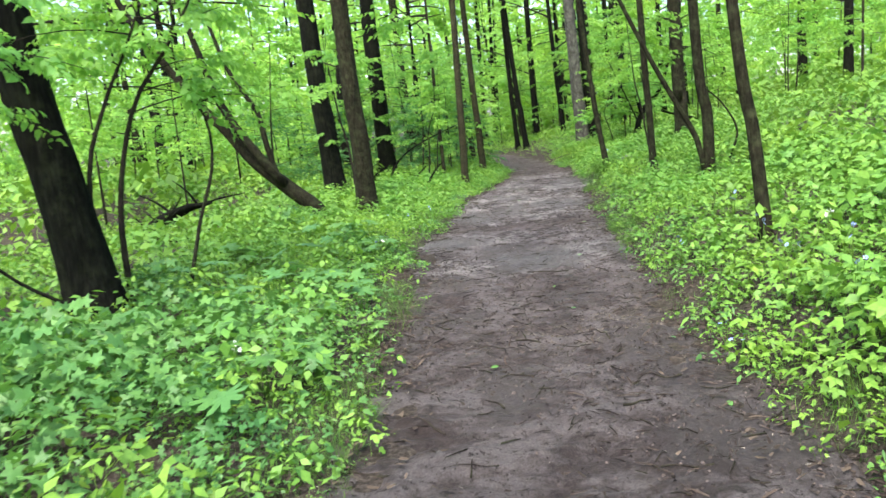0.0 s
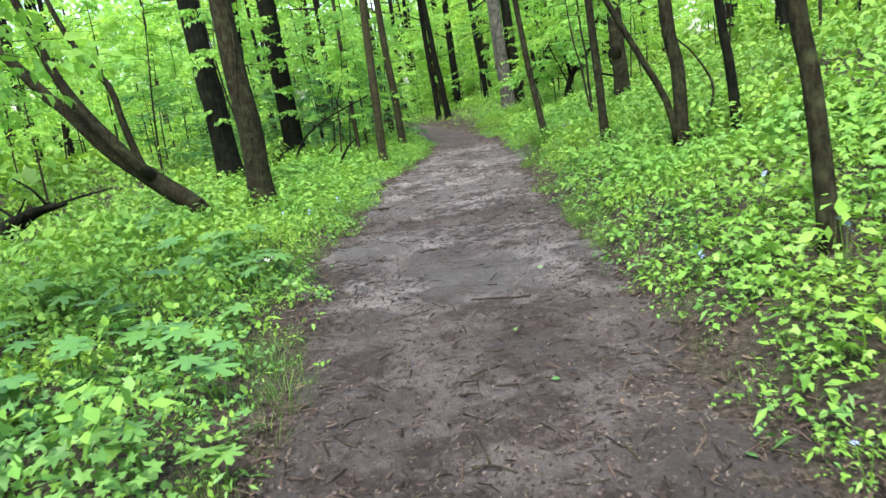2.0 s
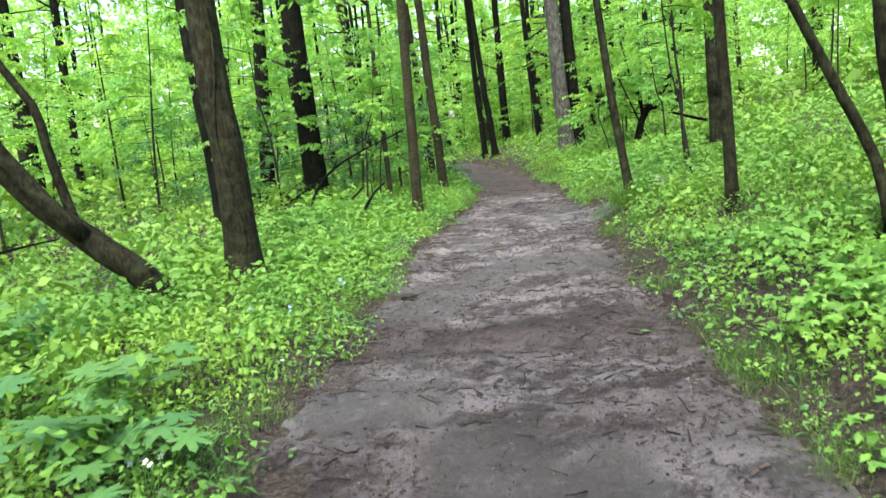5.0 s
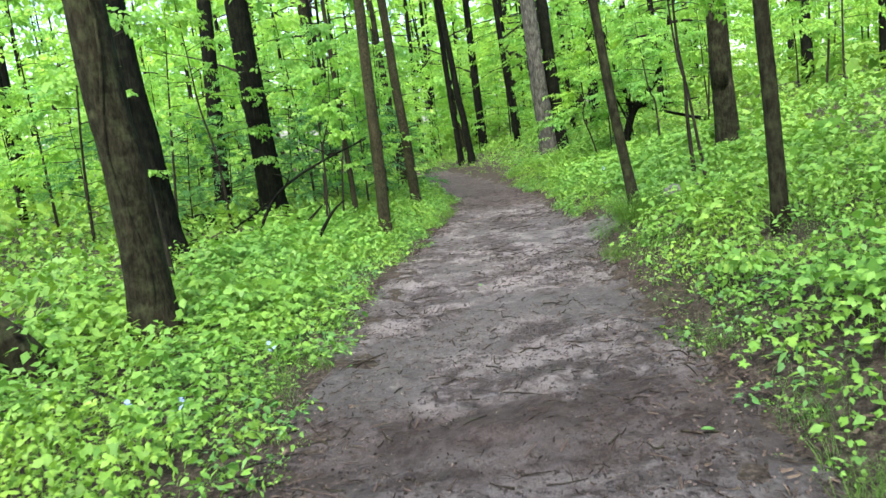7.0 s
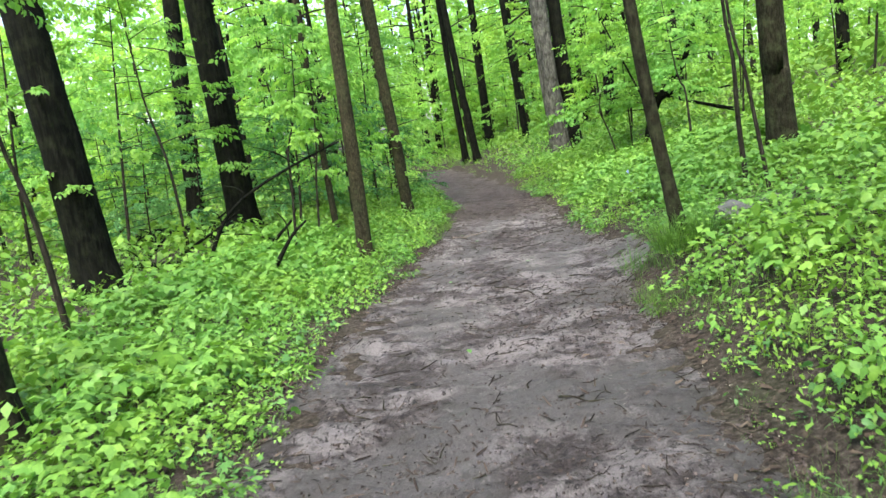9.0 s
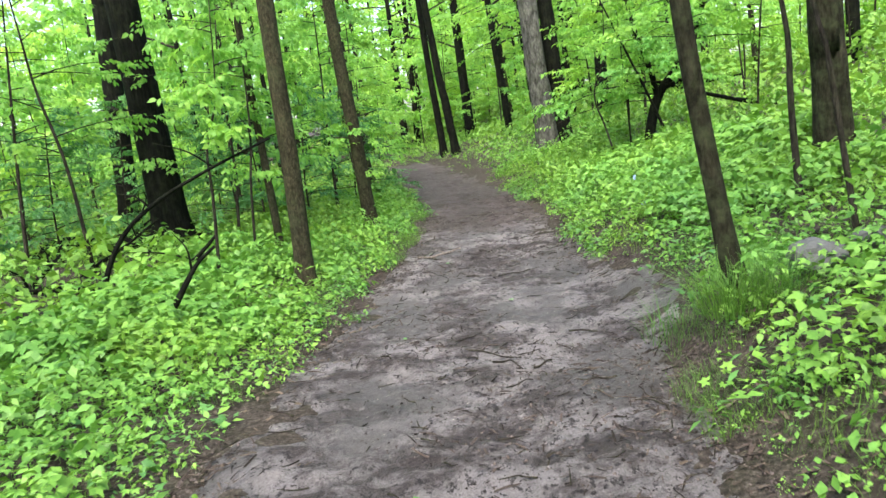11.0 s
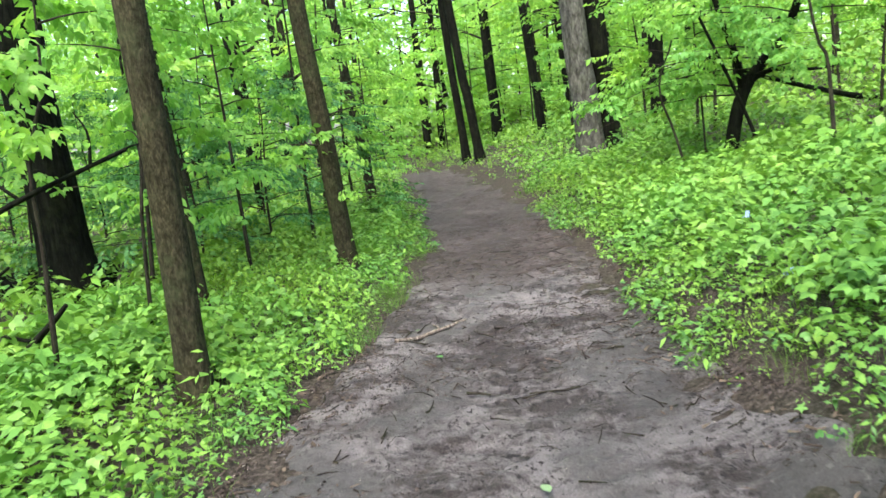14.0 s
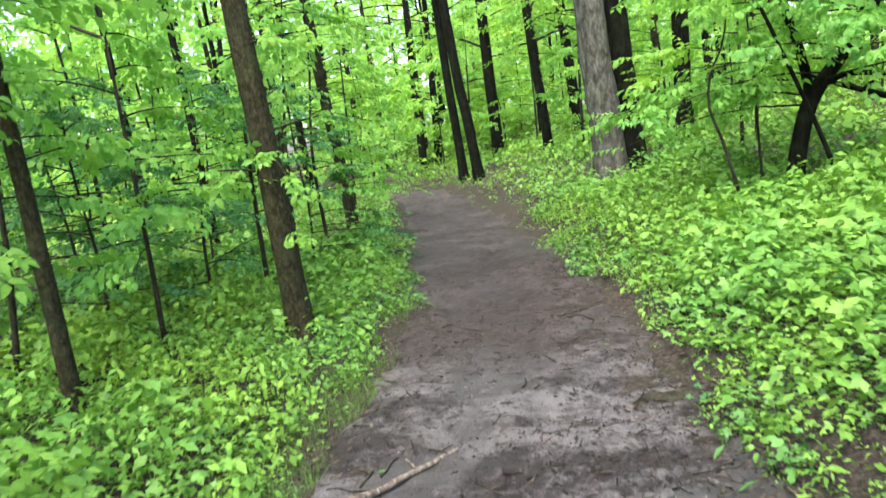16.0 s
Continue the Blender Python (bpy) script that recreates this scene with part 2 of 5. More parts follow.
def ground_z(x, y):
    x, y = np.asarray(x, float), np.asarray(y, float)
    dr, dl = x - np.interp(y, RIGHT_Y, BANK_X), path_left(y) - x
    z = -0.03 - 0.085 * smooth(y, 15, 19.5) + 0 * x
    r = np.clip(dr, 0, None)
    z = z + 0.17 * smooth(r, 0, 0.8) + (0.225 - 0.085 * smooth(y, 20.5, 23.5) + 0.12 * smooth(y, 25.5, 28.5) * (1 - smooth(r, 2.0, 5.0))) * np.minimum(r, 6) + 0.12 * np.clip(r - 6, 0, 12) + 0.03 * np.clip(r - 18, 0, 60)
    l = np.clip(dl, 0, None)
    drop = 1 - smooth(y, 16, 21)
    z = z + 0.03 * smooth(l, 0, 0.6) + (0.005 + 0.025 * smooth(y, 12, 18)) * np.minimum(l, 4) - drop * 0.09 * np.clip(l - 3, 0, 7)
    z = z - 0.075 * np.clip(y - 38.5, 0, 10)
    z = z + 0.17 * np.exp(-((x - 3.5) ** 2 + (y - 16.05) ** 2) / 0.16)
    off = smooth(outside(x, y), 0, 1.0)
    return z + off * (0.05 * noise2(x, y, 0.7, 3) + 0.03 * noise2(x, y, 1.9, 4))


# ---- mesh helpers ----
def mesh_object(name, verts, faces, material, parent=None, smooth_shade=False):
    """faces: arrays of corner numbers, one row a face."""
    me = bpy.data.meshes.new(name)
    verts = np.asarray(verts, np.float32).reshape(-1, 3)
    faces = [np.asarray(f, np.int32) for f in faces if len(f)]
    me.vertices.add(len(verts))
    me.vertices.foreach_set("co", verts.ravel())
    loops = np.concatenate([f.ravel() for f in faces])
    totals = np.concatenate([np.full(len(f), f.shape[1], np.int32) for f in faces])
    starts = np.concatenate([[0], np.cumsum(totals)[:-1]]).astype(np.int32)
    me.loops.add(len(loops))
    me.loops.foreach_set("vertex_index", loops)
    me.polygons.add(len(totals))
    me.polygons.foreach_set("loop_start", starts)
    me.polygons.foreach_set("loop_total", totals)
    if smooth_shade:
        me.polygons.foreach_set("use_smooth", np.ones(len(totals), bool))
    me.materials.append(material)
    me.update(calc_edges=True)
    ob = new(name, me)
    if parent is not None:
        ob.parent = parent
    return ob


class Soup:
    """Collects many small pieces for one mesh."""

    def __init__(self):
        self.v, self.f, self.n = [], [], 0

    def add(self, verts, faces):
        verts = np.asarray(verts, float).reshape(-1, 3)
        self.v.append(verts)
        for f in faces:
            self.f.append(np.asarray(f, np.int64) + self.n)
        self.n += len(verts)

    def spread(self, template, turns, places):
        """The template at each turn (k,3,3, with its scale) and place (k,3)."""
        tv, tf = template
        k = len(places)
        if not k:
            return
        out = np.einsum("kij,nj->kni", turns, tv) + places[:, None, :]
        step = (np.arange(k) * len(tv))[:, None, None]
        self.add(out, [(f[None] + step).reshape(-1, f.shape[1]) for f in tf])

    def build(self, name, material, parent=None, smooth_shade=False):
        tri = [f for f in self.f if f.shape[1] == 3]
        quad = [f for f in self.f if f.shape[1] == 4]
        fs = ([np.concatenate(tri)] if tri else []) + ([np.concatenate(quad)] if quad else [])
        return mesh_object(name, np.concatenate(self.v), fs, material, parent, smooth_shade)


def turns(az, droop, roll, scale):
    """Turns: local x points out along the azimuth, sinking by droop, rolled about itself."""
    az, droop, roll, scale = np.broadcast_arrays(*[np.asarray(q, float) for q in (az, droop, roll, scale)])
    ca, sa, cd, sd, cr, sr = np.cos(az), np.sin(az), np.cos(droop), np.sin(droop), np.cos(roll), np.sin(roll)
    m = np.empty(az.shape + (3, 3))
    m[..., 0, 0], m[..., 0, 1], m[..., 0, 2] = ca * cd, ca * sd * sr - sa * cr, ca * sd * cr + sa * sr
    m[..., 1, 0], m[..., 1, 1], m[..., 1, 2] = sa * cd, sa * sd * sr + ca * cr, sa * sd * cr - ca * sr
    m[..., 2, 0], m[..., 2, 1], m[..., 2, 2] = -sd, cd * sr, cd * cr
    return m * scale[..., None, None]


LEAF2 = (np.array([(0, 0, 0), (0.42, -0.31, 0.05), (1, 0, -0.06), (0.42, 0.31, 0.05)], float), [np.array([(0, 1, 2, 3)])])
LEAF4 = (np.array([(0, 0, 0), (0.28, -0.28, 0.05), (0.66, -0.25, 0.03), (1, 0, -0.1), (0.66, 0.25, 0.03), (0.28, 0.28, 0.05)], float),
         [np.array([(0, 1, 2, 3), (0, 3, 4, 5)])])

# a leaf of one large and two small lobes, folded along its rib
TOOTHED = (np.array([(0, 0, 0), (0.20, -0.31, 0.10), (0.45, -0.23, 0.05), (0.64, -0.24, 0.04), (1, 0, -0.16), (0.64, 0.24, 0.04), (0.45, 0.23, 0.05), (0.20, 0.31, 0.10), (0.46, 0, -0.04)], float),
           [np.array([(0, 1, 2, 8), (8, 2, 3, 4), (8, 4, 5, 6), (0, 8, 6, 7)])])
# an egg-shaped leaf folded along its rib and bent down to its tip
CURVED = (np.array([(0, 0, 0), (0.33, 0, 0.02), (0.68, 0, -0.05), (1, 0, -0.24), (0.24, -0.27, 0.08), (0.62, -0.24, 0.02), (0.24, 0.27, 0.08), (0.62, 0.24, 0.02)], float),
          [np.array([(0, 4, 1), (2, 5, 3), (0, 1, 6), (2, 3, 7)]), np.array([(1, 4, 5, 2), (1, 2, 7, 6)])])
# a leaf of three blunt lobes, its rim bent down
THREE_LOBED = (np.array([(0.40, 0, 0.03), (0, 0, 0), (0.08, -0.27, -0.03), (0.36, -0.44, -0.09), (0.46, -0.22, 0.0), (0.78, -0.27, -0.10), (1.0, 0, -0.20), (0.78, 0.27, -0.10),
                         (0.46, 0.22, 0.0), (0.36, 0.44, -0.09), (0.08, 0.27, -0.03)], float), [np.array([(0, 1 + i, 1 + (i + 1) % 10) for i in range(10)])])
NARROW = (np.array([(0, 0, 0), (0.4, -0.15, 0.06), (1, 0, -0.1), (0.4, 0.15, 0.06)], float), [np.array([(0, 1, 2, 3)])])


def lobed_leaf(lobes=5, depth=0.45):
    """A palmate leaf with pointed lobes, its stalk at the origin."""
    pts, n = [(0.3, 0, 0.0)], 2 * lobes + 1
    for i in range(n):
        a = radians(-150 + 300 * i / (n - 1))
        r = (0.62 - 0.12 * abs(i - n // 2) / (n // 2)) * (1 if i % 2 else 1 - depth)
        pts.append((0.3 + r * math.cos(a) * 1.05, r * math.sin(a), 0.05 * math.cos(3 * a) - 0.10 * r))
    faces = [(0, i, i + 1) for i in range(1, n)]
    return np.array(pts, float), [np.array(faces)]


LOBED = lobed_leaf()


def cluster(pieces):
    """One template out of several (template, turn, place)."""
    s = Soup()
    for t, m, p in pieces:
        s.spread(t, m[None], np.array([p], float))
    tri = [f for f in s.f if f.shape[1] == 3]
    quad = [f for f in s.f if f.shape[1] == 4]
    return np.concatenate(s.v), ([np.concatenate(tri)] if tri else []) + ([np.concatenate(quad)] if quad else [])


def spray(leaf, count, size):
    """A twig's worth of leaves in a loose plane, one unit long."""
    pieces = []
    for i in range(count):
        s = (i + 1) / count
        side = 1 if i % 2 else -1
        a = side * radians(rng.uniform(35, 70)) * (1 - 0.6 * s * (i == count - 1))
        if i == count - 1:
            a = rng.uniform(-0.2, 0.2)
        pieces.append((leaf, turns(a, rng.uniform(0.0, 0.95), rng.normal(0, 0.5), size * rng.uniform(0.6, 1.25)),
                       (s * 0.85, side * 0.015, -0.06 * s * s + rng.normal(0, 0.015))))
    return cluster(pieces)


SPRAYS_NEAR = [spray(CURVED, 13, 0.17) for _ in range(6)]
SPRAYS_MID = [spray(LEAF2, 15, 0.17) for _ in range(5)]
SPRAYS_FAR = [spray(LEAF2, 10, 0.235) for _ in range(4)]


def tube(points, radii, sides=8, wobble=0.0, seed=0, caps=True):
    """A tapering tube along points."""
    pts = np.asarray(points, float)
    k = len(pts)
    tang = np.gradient(pts, axis=0)
    tang /= np.linalg.norm(tang, axis=1)[:, None] + 1e-9
    ref = np.where(np.abs(tang[:, 2:3]) > 0.9, np.array([[1.0, 0, 0]]), np.array([[0, 0, 1.0]]))
    u = np.cross(ref, tang)
    for i in range(1, k):
        w = u[i - 1] - tang[i] * np.dot(u[i - 1], tang[i])
        u[i] = w
    u /= np.linalg.norm(u, axis=1)[:, None] + 1e-9
    v = np.cross(tang, u)
    a = np.linspace(0, 2 * np.pi, sides, endpoint=False)
    r = np.asarray(radii, float)[:, None] * np.ones(sides)
    if wobble:
        along = np.concatenate([[0], np.cumsum(np.linalg.norm(np.diff(pts, axis=0), axis=1))])[:, None]
        r = r * (1 + wobble * (noise2(np.cos(a)[None] * 2.2 + 9 * seed, along * 1.3 + np.sin(a)[None] * 2.2, 1.0, seed)
                               + 0.55 * noise2(a[None] * 5.1 + 3 * seed, along * 2.6, 1.0, seed + 5)))
    out = pts[:, None] + r[..., None] * (np.cos(a)[None, :, None] * u[:, None] + np.sin(a)[None, :, None] * v[:, None])
    i, j = np.meshgrid(np.arange(k - 1), np.arange(sides), indexing="ij")
    j2 = (j + 1) % sides
    quads = np.stack([i * sides + j, i * sides + j2, (i + 1) * sides + j2, (i + 1) * sides + j], -1).reshape(-1, 4)
    verts, faces = out.reshape(-1, 3), [quads]
    if caps:
        verts = np.vstack([verts, pts[-1] + tang[-1] * r[-1].mean() * 0.7, pts[0]])
        top, n = (k - 1) * sides, k * sides
        js = np.arange(sides)
        faces.append(np.stack([top + js, top + (js + 1) % sides, np.full(sides, n)], -1))
        faces.append(np.stack([(js + 1) % sides, js, np.full(sides, n + 1)], -1))
    return verts, faces


def curve_through(points, count):
    """A smooth line through a few points."""
    p = np.asarray(points, float)
    if len(p) == 2:
        return p[0] + (p[1] - p[0]) * np.linspace(0, 1, count)[:, None]
    t = np.concatenate([[0], np.cumsum(np.linalg.norm(np.diff(p, axis=0), axis=1))])
    q = np.vstack([2 * p[0] - p[1], p, 2 * p[-1] - p[-2]])
    out = []
    for s in np.linspace(0, t[-1], count):
        i = min(max(np.searchsorted(t, s, side="right") - 1, 0), len(p) - 2)
        w = (s - t[i]) / (t[i + 1] - t[i])
        a, b, c, d = q[i], q[i + 1], q[i + 2], q[i + 3]
        out.append(0.5 * (2 * b + (c - a) * w + (2 * a - 5 * b + 4 * c - d) * w * w + (3 * b - 3 * c + d - a) * w ** 3))
    return np.array(out)


# ---- setting: ground and path ----
def steps_out(lo, hi, fine, far):
    inner = np.arange(lo, hi + fine / 2, fine)
    grow, d = [], fine
    while sum(grow) < far:
        d *= 1.28
        grow.append(d)
    ext = np.cumsum(grow)
    return np.concatenate([lo - ext[::-1], inner, hi + ext])


def make_ground():
    xs, ys = steps_out(-12, 14, 0.2, 900), steps_out(-4, 45, 0.25, 900)
    X, Y = np.meshgrid(xs, ys, indexing="ij")
    Z = ground_z(X, Y) - 0.09 * smooth(-outside(X, Y), 0.18, 0.45)
    nx, ny = X.shape
    i, j = np.meshgrid(np.arange(nx - 1), np.arange(ny - 1), indexing="ij")
    quads = np.stack([i * ny + j, (i + 1) * ny + j, (i + 1) * ny + j + 1, i * ny + j + 1], -1).reshape(-1, 4)
    ob = mesh_object("ground", np.stack([X, Y, Z], -1), [quads], SOIL, None, True)
    tagged(ob, "dark forest soil with leaf litter under low green plants", "ground", kind="structure")


def path_top(X, Y):
    """Height of the trodden surface with its clods and hollows."""
    out = outside(X, Y) - 0.09 * noise2(X, Y, 1.6, 11) - 0.06 * noise2(X, Y, 5.0, 12)
    inner = smooth(-out, -0.02, 0.25)
    relief = (0.024 * noise2(X, Y, 1.2, 21) + 0.024 * noise2(X * 0.8, Y * 1.3, 3.4, 22) + 0.023 * noise2(X, Y * 1.4, 8.5, 23)
              + 0.016 * noise2(X, Y * 1.2, 16, 24) + 0.028 * noise2(X * 0.4, Y * 1.6, 1.9, 26) * smooth(Y, 7, 9))
    hollow = -0.012 * smooth(noise2(X * 1.2, Y * 0.9, 3.0, 25), 0.3, 0.7)
    return ground_z(X, Y) + 0.012 + (relief + hollow) * (0.35 + 0.65 * inner) - 0.025 * inner * smooth(-out, 0.2, 0.9) - 0.16 * smooth(out, 0.02, 0.3)


def make_path():
    ys = np.concatenate([np.arange(-30, 1.0, 0.25), np.arange(1.0, 26, 0.033), np.arange(26, 40, 0.08), np.arange(40, 66, 0.3)])
    us = np.linspace(-0.28, 1.28, 84)
    U, Y = np.meshgrid(us, ys, indexing="ij")
    L, R = path_left(Y), path_right(Y)
    X = L + U * (R - L)
    Z = path_top(X, Y)
    nx, ny = X.shape
    i, j = np.meshgrid(np.arange(nx - 1), np.arange(ny - 1), indexing="ij")
    quads = np.stack([i * ny + j, (i + 1) * ny + j, (i + 1) * ny + j + 1, i * ny + j + 1], -1).reshape(-1, 4)
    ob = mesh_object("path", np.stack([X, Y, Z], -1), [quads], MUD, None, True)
    tagged(ob, "winding trodden footpath of grey-brown damp mud", "footpath", kind="structure")


make_ground()
make_path()


# ---- trees ----
def empty(name, place):
    ob = new(name)
    ob.location = place
    ob.empty_display_size = 0.2
    return ob


def local(points, base):
    return np.asarray(points, float) - np.asarray(base, float)


def branch_line(start, az, length, rise, droop):
    s = np.linspace(0, 1, 5)
    out = length * s
    up = length * (rise * s - droop * s * s)
    return np.stack([start[0] + np.cos(az) * out, start[1] + np.sin(az) * out, start[2] + up], -1)


def leafy_branch(wood, leaves, start, az, length, rise, droop, radius, templates, n, size):
    line = branch_line(start, az, length, rise, droop)
    wood.add(*tube(line, np.linspace(radius, radius * 0.25, 5), 4, caps=False))
    s = rng.uniform(0.25, 1.0, n)
    s[-1] = 1.0
    at = np.stack([np.interp(s, np.linspace(0, 1, 5), line[:, c]) for c in range(3)], -1)
    side = np.where(np.arange(n) % 2, 1, -1) * rng.uniform(0.3, 1.1, n)
    side[-1] = 0
    for t in range(len(templates)):
        pick = rng.integers(0, len(templates), n) == t
        k = pick.sum()
        if k:
            leaves.spread(templates[t], turns(az + side[pick], rng.normal(0.18, 0.22, k), rng.normal(0, 0.3, k),
                                              size * rng.uniform(0.7, 1.25, k)), at[pick])


def build_tree(name, line, radii, label, bark, leaf, category="tree", group="", sides=20, rings=60, flare=0.45, wobble=0.06, limbs=(),
               crown=(8, 16), spread=3.0, boughs=7, low=(), top_templates=None, top_size=1.25, seed=1):
    """A tree: trunk along line; limbs (line, radius); a crown of leafy boughs between two heights; low: single leafy branches (z, azimuth, length)."""
    base = np.array(line[0], float)
    base[2] = float(ground_z(base[0], base[1]))
    pts = [np.array(p, float) for p in line]
    lowest = base - (0, 0, 0.25)
    run = curve_through([lowest] + pts[1:], rings)
    h = run[:, 2] - base[2]
    r = np.interp(h, [p[2] - base[2] for p in pts], radii)
    r = r * (1 + flare * np.exp(-np.clip(h, 0, None) / 0.22))
    thing = empty(name, base)
    tagged(thing, label, category, group)
    v, f = tube(local(run, base), r, sides, wobble, seed)
    s = Soup()
    s.add(v, f)
    s.build("trunk", bark, thing, True)
    for lline, lrad in limbs:
        run2 = curve_through(lline, 18)
        s = Soup()
        s.add(*tube(local(run2, base), np.linspace(lrad, lrad * 0.45, 18), 10, wobble, seed + 3))
        s.build("limb", bark, thing, True)
    wood, leaves = Soup(), Soup()
    lo, hi = crown
    top = run[-1]
    for b in range(boughs):
        z = base[2] + lo + (hi - lo) * (b + 0.5) / boughs
        i = np.argmin(np.abs(run[:, 2] - z))
        shape = math.sin(math.pi * min(1, 0.25 + 0.75 * (b + 0.5) / boughs)) + 0.25
        leafy_branch(wood, leaves, local(run[i], base), rng.uniform(0, 6.28), spread * shape * rng.uniform(0.6, 1.1), rng.uniform(0.1, 0.6),
                     rng.uniform(0.1, 0.35), 0.04, top_templates or SPRAYS_MID, 6, top_size)
    for z, az, length, n, size in low:
        i = np.argmin(np.abs(run[:, 2] - z))
        leafy_branch(wood, leaves, local(run[i], base), radians(az), length, rng.uniform(0.05, 0.3), rng.uniform(0.1, 0.3), 0.012, SPRAYS_NEAR, n, size)
    if wood.n:
        tagged(wood.build("branchwork", BARK_TWIG, thing), kind="stuff")
    if leaves.n:
        tagged(leaves.build("foliage", leaf, thing), kind="stuff")
    return thing


def up_line(x, y, x2, z2, height, dy=0.0, bend=0.0):
    """A trunk's line from its foot through a second place at the same depth, straightening above it."""
    z0 = float(ground_z(x, y))
    k = (x2 - x) / max(0.3, z2 - z0)
    mid = (x + (x2 - x) * 0.5 + bend, y + dy * 0.5, z0 + (z2 - z0) * 0.5)
    top = z0 + height
    return [(x, y, z0), mid, (x2, y + dy, z2), (x2 + k * 0.55 * (top - z2) * 0.6, y + dy, z2 + (top - z2) * 0.5),
            (x2 + k * 0.55 * (top - z2), y + dy, top)]


TALL = "woodland trees"


def taper(d, k=1.0):
    r = d / 2 * 0.87
    return [r * 1.02, r * 0.95, r * 0.88, r * 0.55 * k, r * 0.12]


def big_trees():
    brown = "{} tree with rough brown bark above low plants"
    dark = "tall tree with dark furrowed bark among green undergrowth"
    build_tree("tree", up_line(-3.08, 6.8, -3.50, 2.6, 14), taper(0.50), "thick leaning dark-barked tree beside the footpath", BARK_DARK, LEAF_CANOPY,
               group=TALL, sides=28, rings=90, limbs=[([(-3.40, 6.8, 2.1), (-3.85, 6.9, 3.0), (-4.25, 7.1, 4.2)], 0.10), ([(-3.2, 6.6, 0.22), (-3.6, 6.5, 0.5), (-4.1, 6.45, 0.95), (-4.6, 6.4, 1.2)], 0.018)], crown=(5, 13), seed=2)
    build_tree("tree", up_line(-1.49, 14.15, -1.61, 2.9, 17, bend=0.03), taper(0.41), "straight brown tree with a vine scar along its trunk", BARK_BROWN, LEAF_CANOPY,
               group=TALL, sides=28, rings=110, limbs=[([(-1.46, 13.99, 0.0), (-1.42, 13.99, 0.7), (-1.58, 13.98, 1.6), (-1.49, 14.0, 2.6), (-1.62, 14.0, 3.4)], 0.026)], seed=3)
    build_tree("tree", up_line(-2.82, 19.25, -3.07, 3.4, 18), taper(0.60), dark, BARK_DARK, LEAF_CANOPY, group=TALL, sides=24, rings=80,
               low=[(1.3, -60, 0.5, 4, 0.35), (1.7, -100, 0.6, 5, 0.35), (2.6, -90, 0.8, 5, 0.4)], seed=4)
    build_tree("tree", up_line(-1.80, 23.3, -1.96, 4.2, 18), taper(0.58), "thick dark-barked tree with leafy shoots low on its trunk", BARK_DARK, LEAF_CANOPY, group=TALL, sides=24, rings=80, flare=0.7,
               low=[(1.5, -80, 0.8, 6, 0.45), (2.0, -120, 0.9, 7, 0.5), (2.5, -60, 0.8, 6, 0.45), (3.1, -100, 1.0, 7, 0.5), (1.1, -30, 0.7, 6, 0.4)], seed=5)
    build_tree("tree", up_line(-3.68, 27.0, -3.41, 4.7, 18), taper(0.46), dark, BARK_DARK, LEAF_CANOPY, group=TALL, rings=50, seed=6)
    scarred = build_tree("tree", up_line(0.47, 19.83, 0.49, 2.9, 14, bend=0.015), taper(0.225), "slender tree with scaly brown bark and a pale scar", BARK_OLIVE, LEAF_CANOPY,
               group=TALL, sides=28, rings=110, flare=0.3, seed=7)
    v, f = [], []
    for i in range(9):
        u = i / 8
        half = 0.20 * math.sin(math.pi * (0.08 + 0.84 * u)) * (1 + 0.2 * math.sin(7 * u))
        for j in range(5):
            ang = -0.62 + half * (j - 2) / 2
            rad = 0.118 + 0.006 * (1 - abs(j - 2) / 2)
            v.append((rad * math.cos(ang) - 0.043, rad * math.sin(ang), 1.37 + 0.15 * u))
            if i < 8 and j < 4:
                k = i * 5 + j
                f.append((k, k + 1, k + 6, k + 5))
    s = Soup()
    s.add(v, [np.array(f)])
    tagged(s.build("scar", DEADWOOD, scarred, True), "pale bare wood scar")
    build_tree("tree", up_line(1.16, 23.45, 0.96, 3.2, 14), taper(0.24), "slender brown-barked tree with leafy shoots along its trunk", BARK_OLIVE, LEAF_CANOPY, group=TALL, sides=24, rings=90, flare=0.35,
               low=[(1.5, -70, 0.7, 7, 0.42), (1.4, -140, 0.8, 8, 0.42), (1.7, 0, 0.6, 6, 0.4), (2.4, -30, 0.7, 6, 0.42), (0.8, -60, 0.35, 5, 0.25)], seed=8)
    build_tree("tree", up_line(1.12, 30.0, 0.85, 2.8, 14), taper(0.23), brown.format("slender"), BARK_BROWN, LEAF_CANOPY, group=TALL, rings=50, flare=0.3, seed=9)
    build_tree("tree", up_line(3.47, 16.12, 3.15, 2.38, 9, bend=-0.04), taper(0.135), "thin dark leaning tree with grass at its foot", BARK_BROWN, LEAF_CANOPY, group=TALL,
               sides=20, rings=90, flare=0.35, crown=(4.5, 9), spread=2.2, boughs=7, seed=10)
    build_tree("tree", up_line(3.67, 13.35, 3.55, 2.53, 10), taper(0.145), brown.format("thin straight"), BARK_BROWN, LEAF_CANOPY, group=TALL, sides=18, rings=70, flare=0.3, crown=(5, 10), spread=2.4, boughs=7, seed=11)
